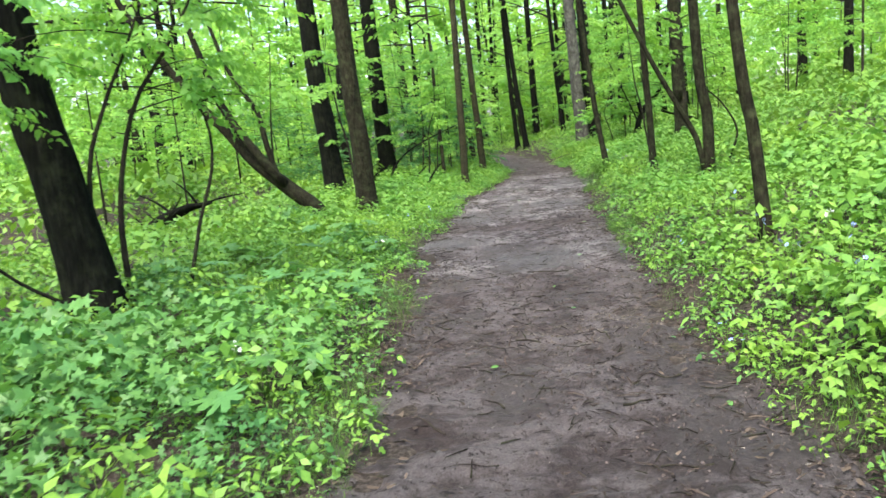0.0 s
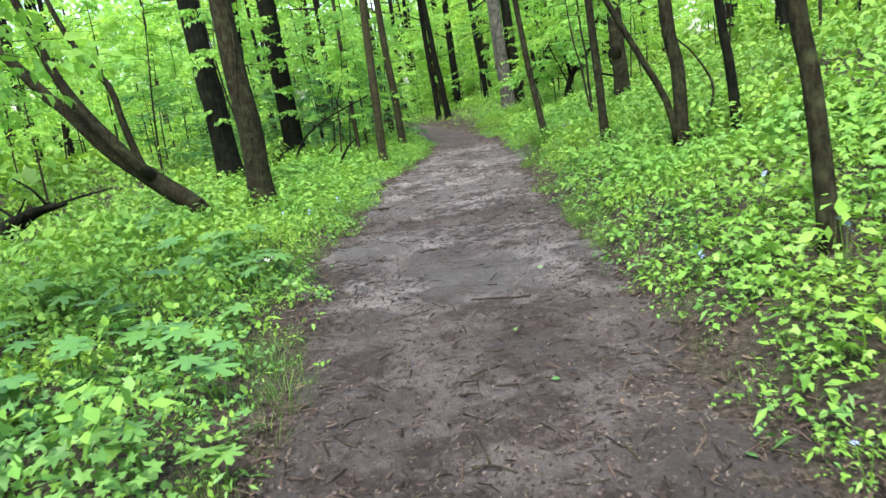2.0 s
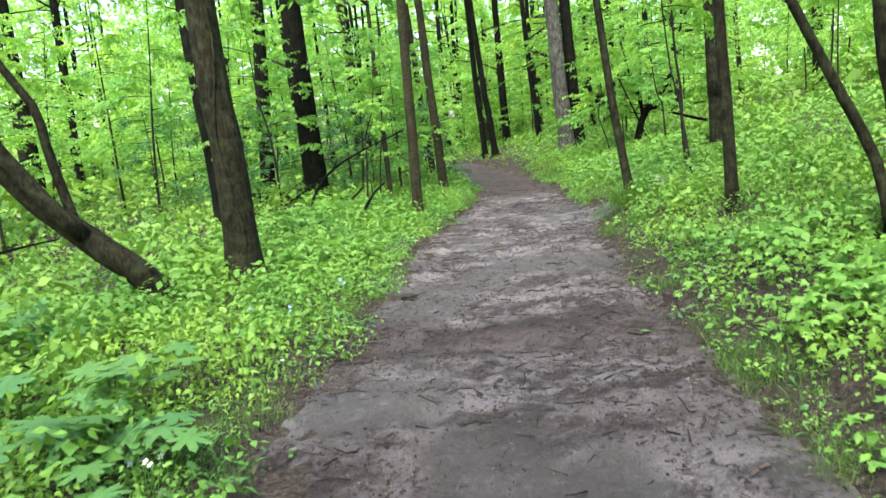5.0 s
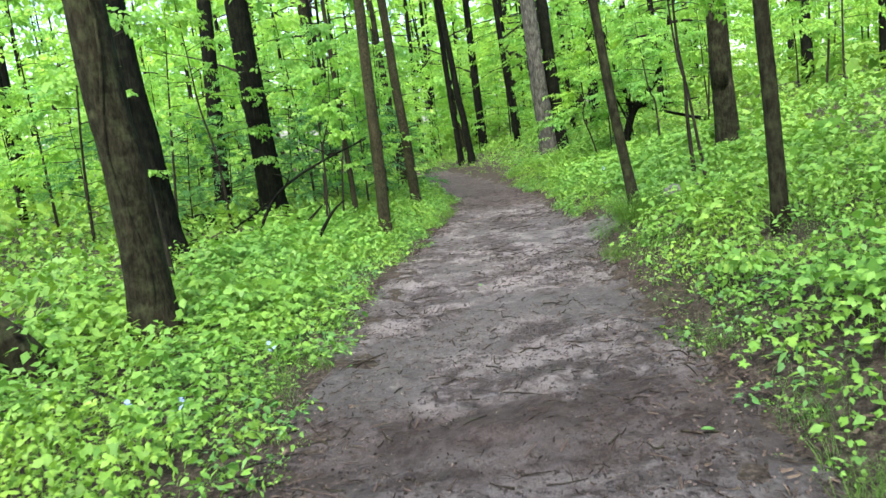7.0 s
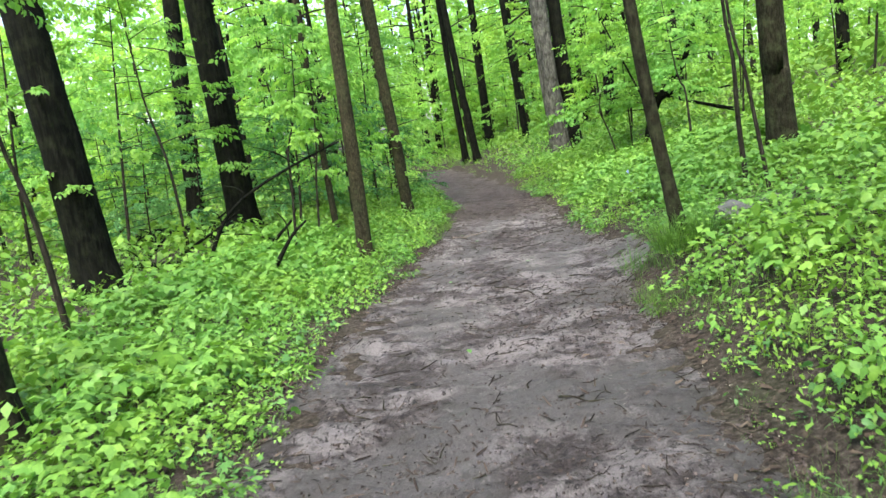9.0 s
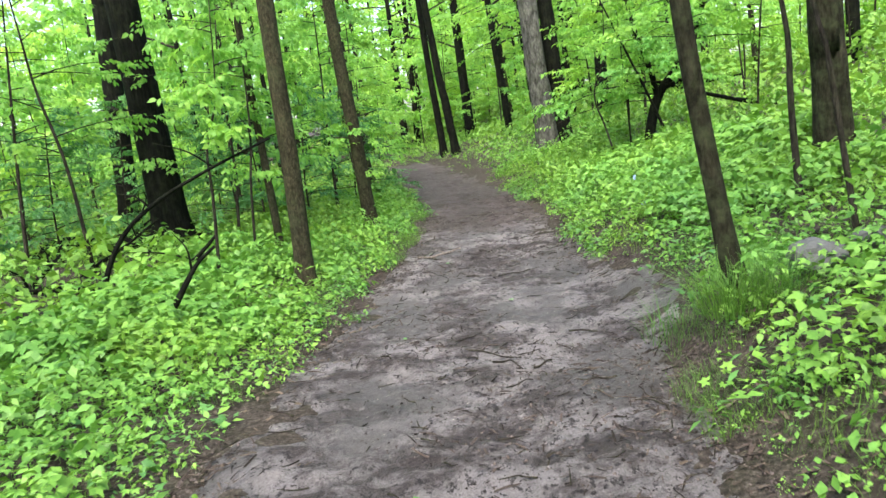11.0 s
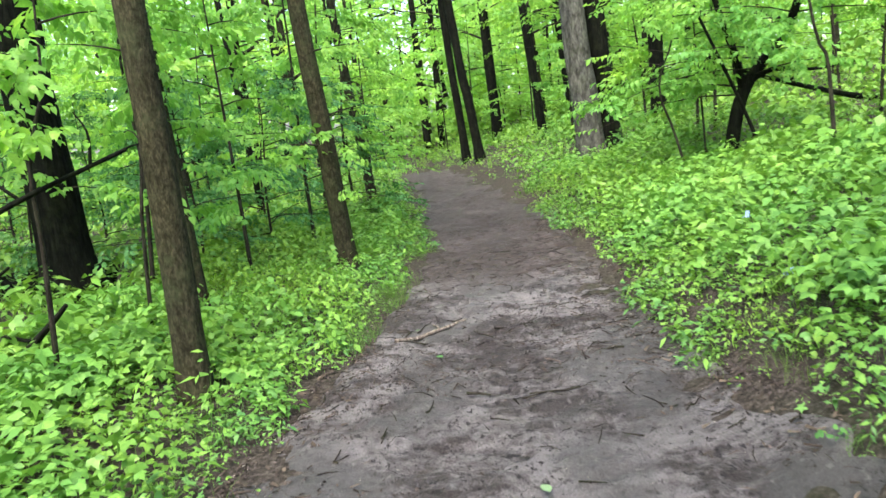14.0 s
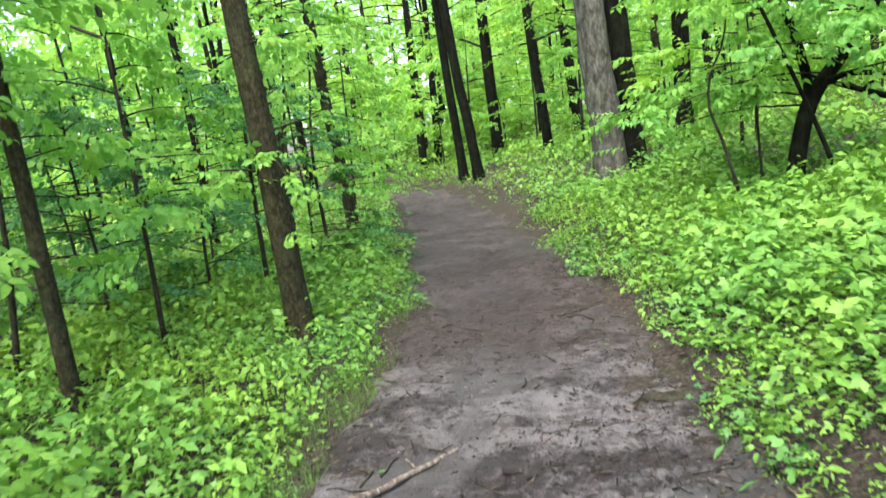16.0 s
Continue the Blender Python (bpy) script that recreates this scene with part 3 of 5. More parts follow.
    build_tree("tree", up_line(3.80, 11.0, 3.67, 2.24, 10, bend=0.06), taper(0.18), "thin wavy brown tree with a limb leaning away", BARK_BROWN, LEAF_CANOPY, group=TALL, sides=18, rings=70, flare=0.3,
               limbs=[([(3.74, 10.98, 0.55), (3.64, 11.0, 1.05), (3.32, 11.0, 1.65), (2.99, 11.0, 2.27), (2.5, 11.1, 3.4), (2.2, 11.3, 4.6)], 0.042),
                      ([(4.05, 11.05, 0.6), (4.25, 11.1, 1.1), (4.1, 11.2, 1.5), (3.85, 11.2, 1.75)], 0.02)], crown=(5, 10), spread=2.4, boughs=7, seed=12)
    build_tree("tree", up_line(2.76, 6.58, 2.50, 2.1, 9, bend=0.01), taper(0.125), brown.format("thin straight"), BARK_BROWN, LEAF_CANOPY, group=TALL, sides=20, rings=80, flare=0.25, crown=(4.5, 9), spread=2.2, boughs=7, seed=13)
    build_tree("tree", up_line(4.36, 10.7, 4.14, 2.17, 9), taper(0.13), "thin dark straight tree above green undergrowth", BARK_DARK, LEAF_CANOPY, group=TALL, sides=16, rings=60, flare=0.3, crown=(4.5, 9), spread=2.2, boughs=7, seed=14)
    build_tree("tree", up_line(6.04, 19.2, 5.93, 2.6, 17), taper(0.40), brown.format("thick straight"), BARK_BROWN, LEAF_CANOPY, group=TALL, sides=24, rings=70, flare=0.35, seed=15)
    build_tree("tree", up_line(5.21, 28.5, 5.02, 3.16, 19), taper(0.56), "thick pale-grey tree with plated bark", BARK_GREY, LEAF_CANOPY, group=TALL, sides=28, rings=80, flare=0.4, seed=16)
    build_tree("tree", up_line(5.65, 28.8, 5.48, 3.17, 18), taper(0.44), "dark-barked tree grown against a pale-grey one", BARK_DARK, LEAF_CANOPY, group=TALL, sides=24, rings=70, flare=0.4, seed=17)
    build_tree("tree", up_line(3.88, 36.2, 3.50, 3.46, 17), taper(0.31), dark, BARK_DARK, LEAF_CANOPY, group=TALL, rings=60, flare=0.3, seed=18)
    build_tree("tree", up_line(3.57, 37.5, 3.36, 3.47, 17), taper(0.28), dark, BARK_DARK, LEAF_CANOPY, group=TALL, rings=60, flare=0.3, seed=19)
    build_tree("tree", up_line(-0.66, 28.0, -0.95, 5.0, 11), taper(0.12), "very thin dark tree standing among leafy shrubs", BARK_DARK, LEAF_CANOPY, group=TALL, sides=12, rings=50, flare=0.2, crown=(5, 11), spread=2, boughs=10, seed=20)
    build_tree("tree", up_line(-0.06, 22.0, -0.15, 2.4, 9), taper(0.125), "very thin brown tree beside a thicker one", BARK_OLIVE, LEAF_CANOPY, group=TALL, sides=16, rings=60, flare=0.2, crown=(4, 9), spread=2, boughs=10, seed=21)
    # the leaning tree and its limbs
    build_tree("leaning_tree", [(-2.06, 13.45, 0.03), (-2.30, 13.42, 0.27), (-2.67, 13.40, 0.61), (-2.95, 13.40, 0.86), (-3.34, 13.40, 1.21), (-3.77, 13.40, 1.80), (-4.12, 13.40, 2.22), (-5.3, 13.5, 4.0), (-6.2, 13.6, 6.3)],
               [0.135, 0.135, 0.132, 0.125, 0.088, 0.08, 0.075, 0.05, 0.02], "leaning tree with several long bare limbs", BARK_BROWN, LEAF_CANOPY, sides=20, rings=80, flare=0.15, group=TALL,
               limbs=[([(-2.80, 13.32, 0.76), (-2.98, 13.22, 1.02), (-3.18, 13.20, 1.31), (-3.49, 13.20, 1.77), (-3.73, 13.20, 2.25), (-3.89, 13.20, 2.77), (-4.4, 13.2, 4.6)], 0.085),
                      ([(-2.92, 13.45, 0.88), (-3.02, 13.55, 1.11), (-3.12, 13.55, 1.61), (-3.18, 13.55, 2.03), (-3.39, 13.55, 2.38), (-3.66, 13.55, 2.93), (-4.0, 13.5, 4.2)], 0.055)],
               crown=(3.2, 6.4), spread=2.2, boughs=10, top_templates=SPRAYS_MID, top_size=0.9, seed=22)
    # the low forked tree with wide tiers of leaves
    tiers = [(1.35 + 0.13 * i, rng.uniform(0, 360), rng.uniform(0.9, 2.1), 13, 0.47) for i in range(20)]
    tiers += [(1.45 + 0.12 * i, rng.uniform(165, 255), rng.uniform(1.3, 2.4), 14, 0.47) for i in range(16)]
    build_tree("forked_tree", [(6.35, 25.5, 0.3), (6.48, 25.5, 0.95), (6.65, 25.5, 1.45), (6.98, 25.5, 1.85), (7.3, 25.5, 2.25), (7.6, 25.4, 3.3), (7.7, 25.4, 4.8)],
               [0.095, 0.09, 0.085, 0.07, 0.06, 0.04, 0.01], "low forked tree with dark trunk and wide tiers of bright leaves", BARK_DARK, LEAF_CANOPY, sides=18, rings=50, flare=0.25,
               limbs=[([(6.62, 25.5, 1.4), (6.5, 25.45, 1.9), (6.25, 25.4, 2.6), (6.05, 25.4, 3.4)], 0.06),
                      ([(6.72, 25.0, 0.3), (6.42, 25.0, 1.1), (6.12, 25.0, 1.8), (5.83, 25.0, 2.46), (5.5, 25.0, 3.2)], 0.03),
                      ([(6.66, 25.5, 1.5), (7.1, 25.6, 1.65), (7.7, 25.7, 1.6), (8.4, 25.8, 1.65)], 0.04)],
               crown=(2.6, 5.0), spread=1.6, boughs=8, top_templates=SPRAYS_NEAR, top_size=0.5, low=tiers, seed=23)


big_trees()


SAPLINGS = "young understorey trees"


def sapling(x, y, height, clear, reach, near, leaf=None, label="young tree with thin stem and tiers of fresh leaves", lean=None, radius=None, density=1.0, size=None, bends=None):
    """A young tree: a thin bent stem with tiers of leafy side branches from the clear height up."""
    z0 = float(ground_z(x, y))
    base = np.array((x, y, z0))
    lx, ly = lean if lean else rng.normal(0, 0.10, 2) * height * 0.5
    p = np.array([(0, 0, -0.15), (lx * 0.2 + rng.normal(0, 0.04), ly * 0.2, height * 0.33), (lx * 0.6, ly * 0.6 + rng.normal(0, 0.05), height * 0.66), (lx, ly, height)])
    if bends:
        p = np.array([(0, 0, -0.15)] + [(bx - x, by - y, bz - z0) for bx, by, bz in bends])
        height = p[-1][2]
    run = curve_through(p, 20 if bends else 14)
    thing = empty("sapling", base)
    tagged(thing, label, "young tree", SAPLINGS)
    r0 = radius or 0.006 + 0.0055 * height
    s = Soup()
    s.add(*tube(run, np.linspace(r0, 0.005, len(run)), 8, 0.05, int(x * 10) % 17))
    s.build("stem", BARK_TWIG, thing, True)
    wood, leaves = Soup(), Soup()
    tmpl = {0: SPRAYS_NEAR, 1: SPRAYS_MID, 2: SPRAYS_FAR}[near]
    nb = int((height - clear) * (4.2 if near < 2 else 3.2) * density) + 3
    per = {0: 8, 1: 8, 2: 8}[near]
    sz = size or {0: 0.47, 1: 0.62, 2: 0.95}[near]
    for b in range(nb):
        u = (b + rng.uniform(0, 1)) / nb
        z = clear + (height - clear) * u
        at = np.array([np.interp(z, run[:, 2], run[:, c]) for c in range(3)])
        leafy_branch(wood, leaves, at, rng.uniform(0, 6.28), reach * (1.1 - 0.75 * u) * rng.uniform(0.6, 1.15), rng.uniform(0.0, 0.45), rng.uniform(0.1, 0.35),
                     0.008, tmpl, per, sz)
    tagged(wood.build("branchwork", BARK_TWIG, thing), kind="stuff")
    tagged(leaves.build("foliage", leaf or LEAF_CANOPY, thing), kind="stuff")
    return thing


def placed_saplings():
    bent = "thin bent young tree with a few leafy branches"
    sapling(-3.0, 7.2, 4.2, 1.8, 1.1, 0, radius=0.036, label=bent, bends=[(-2.97, 7.2, 1.0), (-2.72, 7.2, 1.9), (-2.3, 7.15, 2.44), (-1.95, 7.1, 3.0), (-1.8, 7.0, 3.8)])
    sapling(-2.58, 7.4, 3.0, 1.75, 0.8, 0, radius=0.024, label=bent, bends=[(-2.32, 7.4, 0.8), (-2.14, 7.4, 1.3), (-2.13, 7.4, 1.75), (-2.35, 7.4, 2.3), (-2.3, 7.4, 2.9)])
    sapling(-3.2, 7.0, 4.0, 1.9, 1.2, 0, radius=0.034, label=bent, bends=[(-3.12, 7.0, 1.3), (-2.88, 7.0, 1.95), (-2.48, 7.0, 2.72), (-2.3, 6.9, 3.6)])
    sapling(-3.7, 5.6, 3.4, 1.75, 1.1, 0, lean=(0.5, 0.1), radius=0.022, label=bent)
    sapling(4.93, 17.95, 4.6, 2.2, 1.3, 0, radius=0.034, bends=[(4.86, 17.95, 1.3), (4.85, 17.95, 1.85), (4.77, 17.95, 2.5), (4.7, 18.0, 4.6)])
    sapling(4.5, 16.53, 4.0, 2.1, 1.1, 0, radius=0.024, label=bent, bends=[(4.35, 16.53, 1.3), (4.28, 16.53, 1.74), (4.19, 16.55, 2.14), (4.05, 16.6, 3.7)])
    sapling(5.7, 25.1, 3.2, 1.5, 0.9, 0, radius=0.022, label=bent, bends=[(5.47, 25.1, 1.03), (5.33, 25.1, 1.45), (5.36, 25.1, 1.79), (5.53, 25.1, 2.2), (5.6, 25.1, 3.2)])
    sapling(6.2, 22.54, 3.4, 1.9, 0.9, 0, radius=0.028, label="thin dark bent young tree on the bank", bends=[(6.13, 22.5, 1.3), (6.09, 22.5, 1.69), (5.98, 22.5, 1.95), (5.8, 22.5, 3.2)])
    sapling(-0.5, 20.05, 3.0, 1.75, 0.6, 0, radius=0.022, label=bent, bends=[(-0.40, 20.05, 0.98), (-0.38, 20.05, 1.47), (-0.26, 20.05, 1.82), (-0.19, 20.05, 2.04), (-0.1, 20.05, 3.0)])
    sapling(-2.3, 21.4, 4.2, 1.5, 1.3, 0, radius=0.03, label=bent, bends=[(-2.38, 21.4, 1.46), (-2.55, 21.4, 2.4), (-2.6, 21.4, 3.05), (-2.7, 21.4, 4.4)])
    sapling(-0.3, 21.25, 3.6, 1.6, 0.8, 0, radius=0.02, bends=[(-0.2, 21.25, 0.97), (-0.1, 21.25, 1.67), (0.0, 21.25, 3.6)])
    sapling(-1.92, 16.3, 3.6, 2.4, 0.9, 0, radius=0.036, label="thin bent young tree behind a brown one", bends=[(-2.0, 16.3, 1.03), (-2.08, 16.3, 1.57), (-2.16, 16.3, 1.95), (-2.35, 16.3, 3.6)])
    sapling(6.15, 25.7, 3.0, 1.1, 0.9, 0, lean=(-0.1, 0.1), radius=0.02)
    sapling(0.15, 23.1, 3.4, 0.8, 1.0, 0)
    sapling(0.55, 25.2, 4.0, 0.7, 1.3, 0)
    sapling(-0.75, 22.6, 3.8, 0.8, 1.2, 0)
    sapling(-1.2, 25.6, 4.6, 0.8, 1.5, 0)
    sapling(-3.6, 22.4, 4.8, 1.0, 1.6, 0)
    sapling(1.0, 27.3, 4.2, 0.8, 1.4, 0)
    sapling(7.2, 31.6, 4.5, 0.8, 1.5, 0)
    sapling(0.9, 33.0, 4.5, 0.6, 1.6, 0)
    sapling(5.9, 39.0, 5.0, 0.6, 1.8, 1)
    sapling(1.0, 41.0, 4.5, 0.3, 1.8, 1)
    sapling(4.4, 43.5, 5.5, 0.3, 2.0, 1)
    for x, y in ((-1.1, 24.6), (-0.3, 26.3), (-2.4, 25.6), (-3.5, 23.3), (-3.0, 24.8), (-4.5, 24.5), (-1.8, 26.6), (0.1, 24.7), (-0.5, 23.7), (0.8, 26.8), (-4.0, 26.4), (-5.2, 22.6)):
        sapling(x, y, 2.4, 0.25, 1.1, 1, LEAF_SHRUB, "dense shrub with small blue-green leaves", density=2.4, size=0.36)


placed_saplings()


def scatter(count, box, gap, allow, taken):
    """Random places at least gap apart where allow(x, y) holds."""
    got, tries = [], 0
    while len(got) < count and tries < count * 60:
        tries += 1
        x, y = rng.uniform(box[0], box[1]), rng.uniform(box[2], box[3])
        if allow(x, y) and all((x - a) ** 2 + (y - b) ** 2 > gap * gap for a, b in taken):
            taken.append((x, y))
            got.append((x, y))
    return got


TAKEN = [(-3.08, 6.8), (-1.49, 14.15), (-2.92, 19.2), (-1.8, 23.3), (0.48, 19.83), (1.16, 23.3), (1.12, 30), (3.42, 16.07), (3.67, 13.35), (3.8, 11), (2.76, 6.58), (4.36, 10.7),
         (6.04, 19.2), (5.21, 28.5), (5.65, 28.8), (3.88, 36.2), (3.57, 37.5), (-2.34, 13.28), (6.35, 25.5)]


def open_left(x, y):
    """Keeps the herb-covered openings on both sides of the way free."""
    d = float(outside(x, y))
    if d < 1.2:
        return False
    if x > path_right(y):
        return d > (5.2 if y < 24 else 2.2)
    return d > (5.0 if y < 17 else 2.8 if y < 24 else 1.4)


def woods():
    for x, y in scatter(34, (-13, 15, 9, 34), 1.7, open_left, TAKEN):
        d = float(outside(x, y))
        sapling(x, y, rng.uniform(3.5, 6.0), rng.uniform(0.9, 1.8), rng.uniform(1.1, 1.8), 1)
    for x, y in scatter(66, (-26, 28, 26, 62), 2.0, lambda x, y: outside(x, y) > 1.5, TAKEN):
        sapling(x, y, rng.uniform(4.5, 8.0), rng.uniform(0.4, 1.6), rng.uniform(1.6, 2.6), 2, LEAF_FAR_HAZE)
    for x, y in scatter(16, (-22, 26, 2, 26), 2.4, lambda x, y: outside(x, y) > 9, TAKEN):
        sapling(x, y, rng.uniform(4.5, 7.0), rng.uniform(0.5, 1.5), rng.uniform(1.6, 2.4), 2, LEAF_FAR_HAZE)
    label = ("tall tree with dark bark deep in the woods", "tall brown-barked tree deep in the woods")
    for i, (x, y) in enumerate(scatter(46, (-24, 26, 22, 64), 2.2, lambda x, y: outside(x, y) > 2.6, TAKEN) + scatter(36, (-7, 14, 33, 66), 1.5, lambda x, y: outside(x, y) > 1.2, TAKEN)):
        d = rng.uniform(0.14, 0.5)
        x2 = x + rng.normal(-0.12, 0.12)
        build_tree("tree", up_line(x, y, x2, float(ground_z(x, y)) + 3, rng.uniform(13, 19)), taper(d), label[i % 3 == 0], BARK_BROWN if i % 3 == 0 else BARK_DARK, LEAF_FAR_HAZE,
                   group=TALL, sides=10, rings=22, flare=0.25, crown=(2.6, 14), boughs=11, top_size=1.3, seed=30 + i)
    for i, (x, y) in enumerate(scatter(22, (-16, 18, -14, 22), 2.4, lambda x, y: (5.5 if y > 4 else 3.0) < outside(x, y), TAKEN)):
        d = rng.uniform(0.2, 0.5)
        x2 = x + rng.normal(-0.1, 0.1)
        build_tree("tree", up_line(x, y, x2, float(ground_z(x, y)) + 3, rng.uniform(14, 19)), taper(d), label[i % 3 == 0], BARK_BROWN if i % 3 == 0 else BARK_DARK, LEAF_CANOPY,
                   group=TALL, sides=12, rings=26, flare=0.3, crown=(4.0, 15), boughs=8, seed=100 + i)


woods()


def distant_woods():
    """The wall of leaves behind the last trees, and the woods all round."""
    s = Soup()
    n = 100000
    a = np.where(rng.uniform(0, 1, n) < 0.55, rng.normal(np.pi / 2 + 0.1, 0.6, n), rng.uniform(0, 2 * np.pi, n))
    r = rng.uniform(52, 95, n)
    z = rng.beta(1.0, 1.2, n) * 18
    x, y = 1 + r * np.cos(a), 18 + r * np.sin(a)
    place = np.stack([x, y, ground_z(x, y) + z], -1)
    lump = noise2(a * 30, z * 0.3, 1.0, 41) + noise2(a * 80, z * 0.6, 1.0, 42) > -0.5
    place = place[lump]
    k = len(place)
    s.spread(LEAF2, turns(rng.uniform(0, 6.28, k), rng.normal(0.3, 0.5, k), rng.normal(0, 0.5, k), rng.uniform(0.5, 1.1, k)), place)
    tagged(s.build("distant_woods", LEAF_FAR_HAZE), "leafy woods in the distance, their green brightened for haze", "woods", kind="stuff")


distant_woods()


# ---- low plants ----
def herb(leaf, count, reach, size, tilt=0.35):
    """A low plant: leaves on stalks round a short stem, one unit high."""
    pieces = []
    for i in range(count):
        a = 2.4 * i + rng.uniform(-0.4, 0.4)
        u = (i + 1) / count
        out = reach * (1.15 - 0.75 * u) * rng.uniform(0.6, 1.1)
        z = (0.45 + 0.55 * u) * rng.uniform(0.85, 1.08)
        pieces.append((leaf, turns(a + rng.normal(0, 0.35), rng.normal(tilt, 0.42), rng.normal(0, 0.45), size * rng.uniform(0.5, 1.35)), (math.cos(a) * out, math.sin(a) * out, z)))
    v, f = cluster(pieces)
    st = np.array([(-0.008, 0, 0), (0.008, 0, 0), (0.0, 0.006, 0.9)])
    return np.vstack([v, st]), f + [np.array([(len(v), len(v) + 1, len(v) + 2)])]


TRI = cluster([(LEAF2, turns(a, 0.1, 0.0, k), (0.25, 0, 0)) for a, k in ((0.0, 0.85), (1.05, 0.72), (-1.05, 0.72))])
HERBS_TALL = [herb(LEAF2, 15, 0.24, 0.19, 0.3) for _ in range(5)]
HERBS_NEAR = [herb(leaf, n, 0.54, z, 0.3) for leaf, n, z in ((CURVED, 17, 0.15), (THREE_LOBED, 15, 0.14), (CURVED, 18, 0.125), (THREE_LOBED, 14, 0.16), (LOBED, 13, 0.16), (NARROW, 18, 0.19), (THREE_LOBED, 11, 0.19))]
HERBS_FINE = [herb(TRI, 8, 0.58, 0.265, 0.28) for _ in range(5)]
HERBS_PALM = [herb(LOBED, 10, 0.5, 0.25, 0.25) for _ in range(5)]
HERBS_LOW = [herb(leaf, n, 0.62, z, 0.2) for leaf, n, z in ((THREE_LOBED, 6, 0.40), (CURVED, 8, 0.34), (NARROW, 9, 0.5), (CURVED, 6, 0.34), (LOBED, 5, 0.46), (NARROW, 7, 0.6))]
HERBS_COVER = [herb(LEAF2, 8, 0.85, 0.55, 0.2) for _ in range(4)]
HERBS_FAR = [herb(LEAF2, 11, 0.58, 0.32) for _ in range(5)]


def plant_field(name, templates, material, x, y, height, label):
    s = Soup()
    which = rng.integers(0, len(templates), len(x))
    z = ground_z(x, y)
    for t, tm in enumerate(templates):
        p = which == t
        k = int(p.sum())
        if k:
            s.spread(tm, turns(rng.uniform(0, 6.28, k), rng.normal(0, 0.12, k), rng.normal(0, 0.12, k), height[p]), np.stack([x[p], y[p], z[p] - 0.01], -1))
    tagged(s.build(name, material, None, True), label, "undergrowth", kind="stuff")


def sown(density, box):
    n = int(density * (box[1] - box[0]) * (box[3] - box[2]))
    return rng.uniform(box[0], box[1], n), rng.uniform(box[2], box[3], n)


def bare(x, y):
    """How bare the soil is, nought to one: the worn verge and a few openings."""
    strip = np.exp(-((x - path_right(y) - 0.3) / 0.55) ** 2) * smooth(y, 8.5, 10.0) * (1 - smooth(y, 15.0, 16.2))
    left = np.exp(-((path_left(y) - x - 0.2) / 0.3) ** 2) * (1 - smooth(y, 7.5, 10)) * 1.6
    far = np.exp(-((x - 4.7) / 1.4) ** 2) * smooth(y, 12.0, 13.5) * (1 - smooth(y, 17.0, 18.5)) * smooth(noise2(x, y, 1.1, 52), -0.5, 0.2) * 1.2
    return np.clip(0.15 * strip + 0.12 * left + 0.3 * far + 0.12 * smooth(noise2(x, y, 0.9, 51), 0.45, 0.9), 0, 0.8)


def keep(x, y, edge=0.0, ragged=0.14):
    d = outside(x, y) + ragged * noise2(x, y, 1.6, 11) + 0.07 * noise2(x, y, 5.0, 12)
    p = smooth(d, -0.08 + edge, 0.46 + edge - 0.22 * smooth(y, 17, 20)) * (0.7 + 0.3 * smooth(noise2(x, y, 2.9, 13), -0.6, 0.1))
    trunk = np.ones_like(x, bool)
    for a, b in TAKEN[:19]:
        trunk &= (x - a) ** 2 + (y - b) ** 2 > 0.03
    return (rng.uniform(0, 1, len(x)) < p * (1 - bare(x, y))) & trunk


def tallness(x, y):
    d = outside(x, y)
    h = 0.075 + 0.185 * smooth(d, 0.0, 0.75) + 0.07 * smooth(d, 1.0, 2.5)
    for a, b in TAKEN[:19]:
        h = h * (1 - 0.62 * np.exp(-((x - a) ** 2 + (y - b + 0.4) ** 2) / 0.2))
    return h * (1 + 0.34 * noise2(x, y, 0.8, 61) + 0.26 * noise2(x, y, 2.3, 62)) * rng.uniform(0.45, 1.4, len(x)) * (1 - 0.35 * bare(x, y))


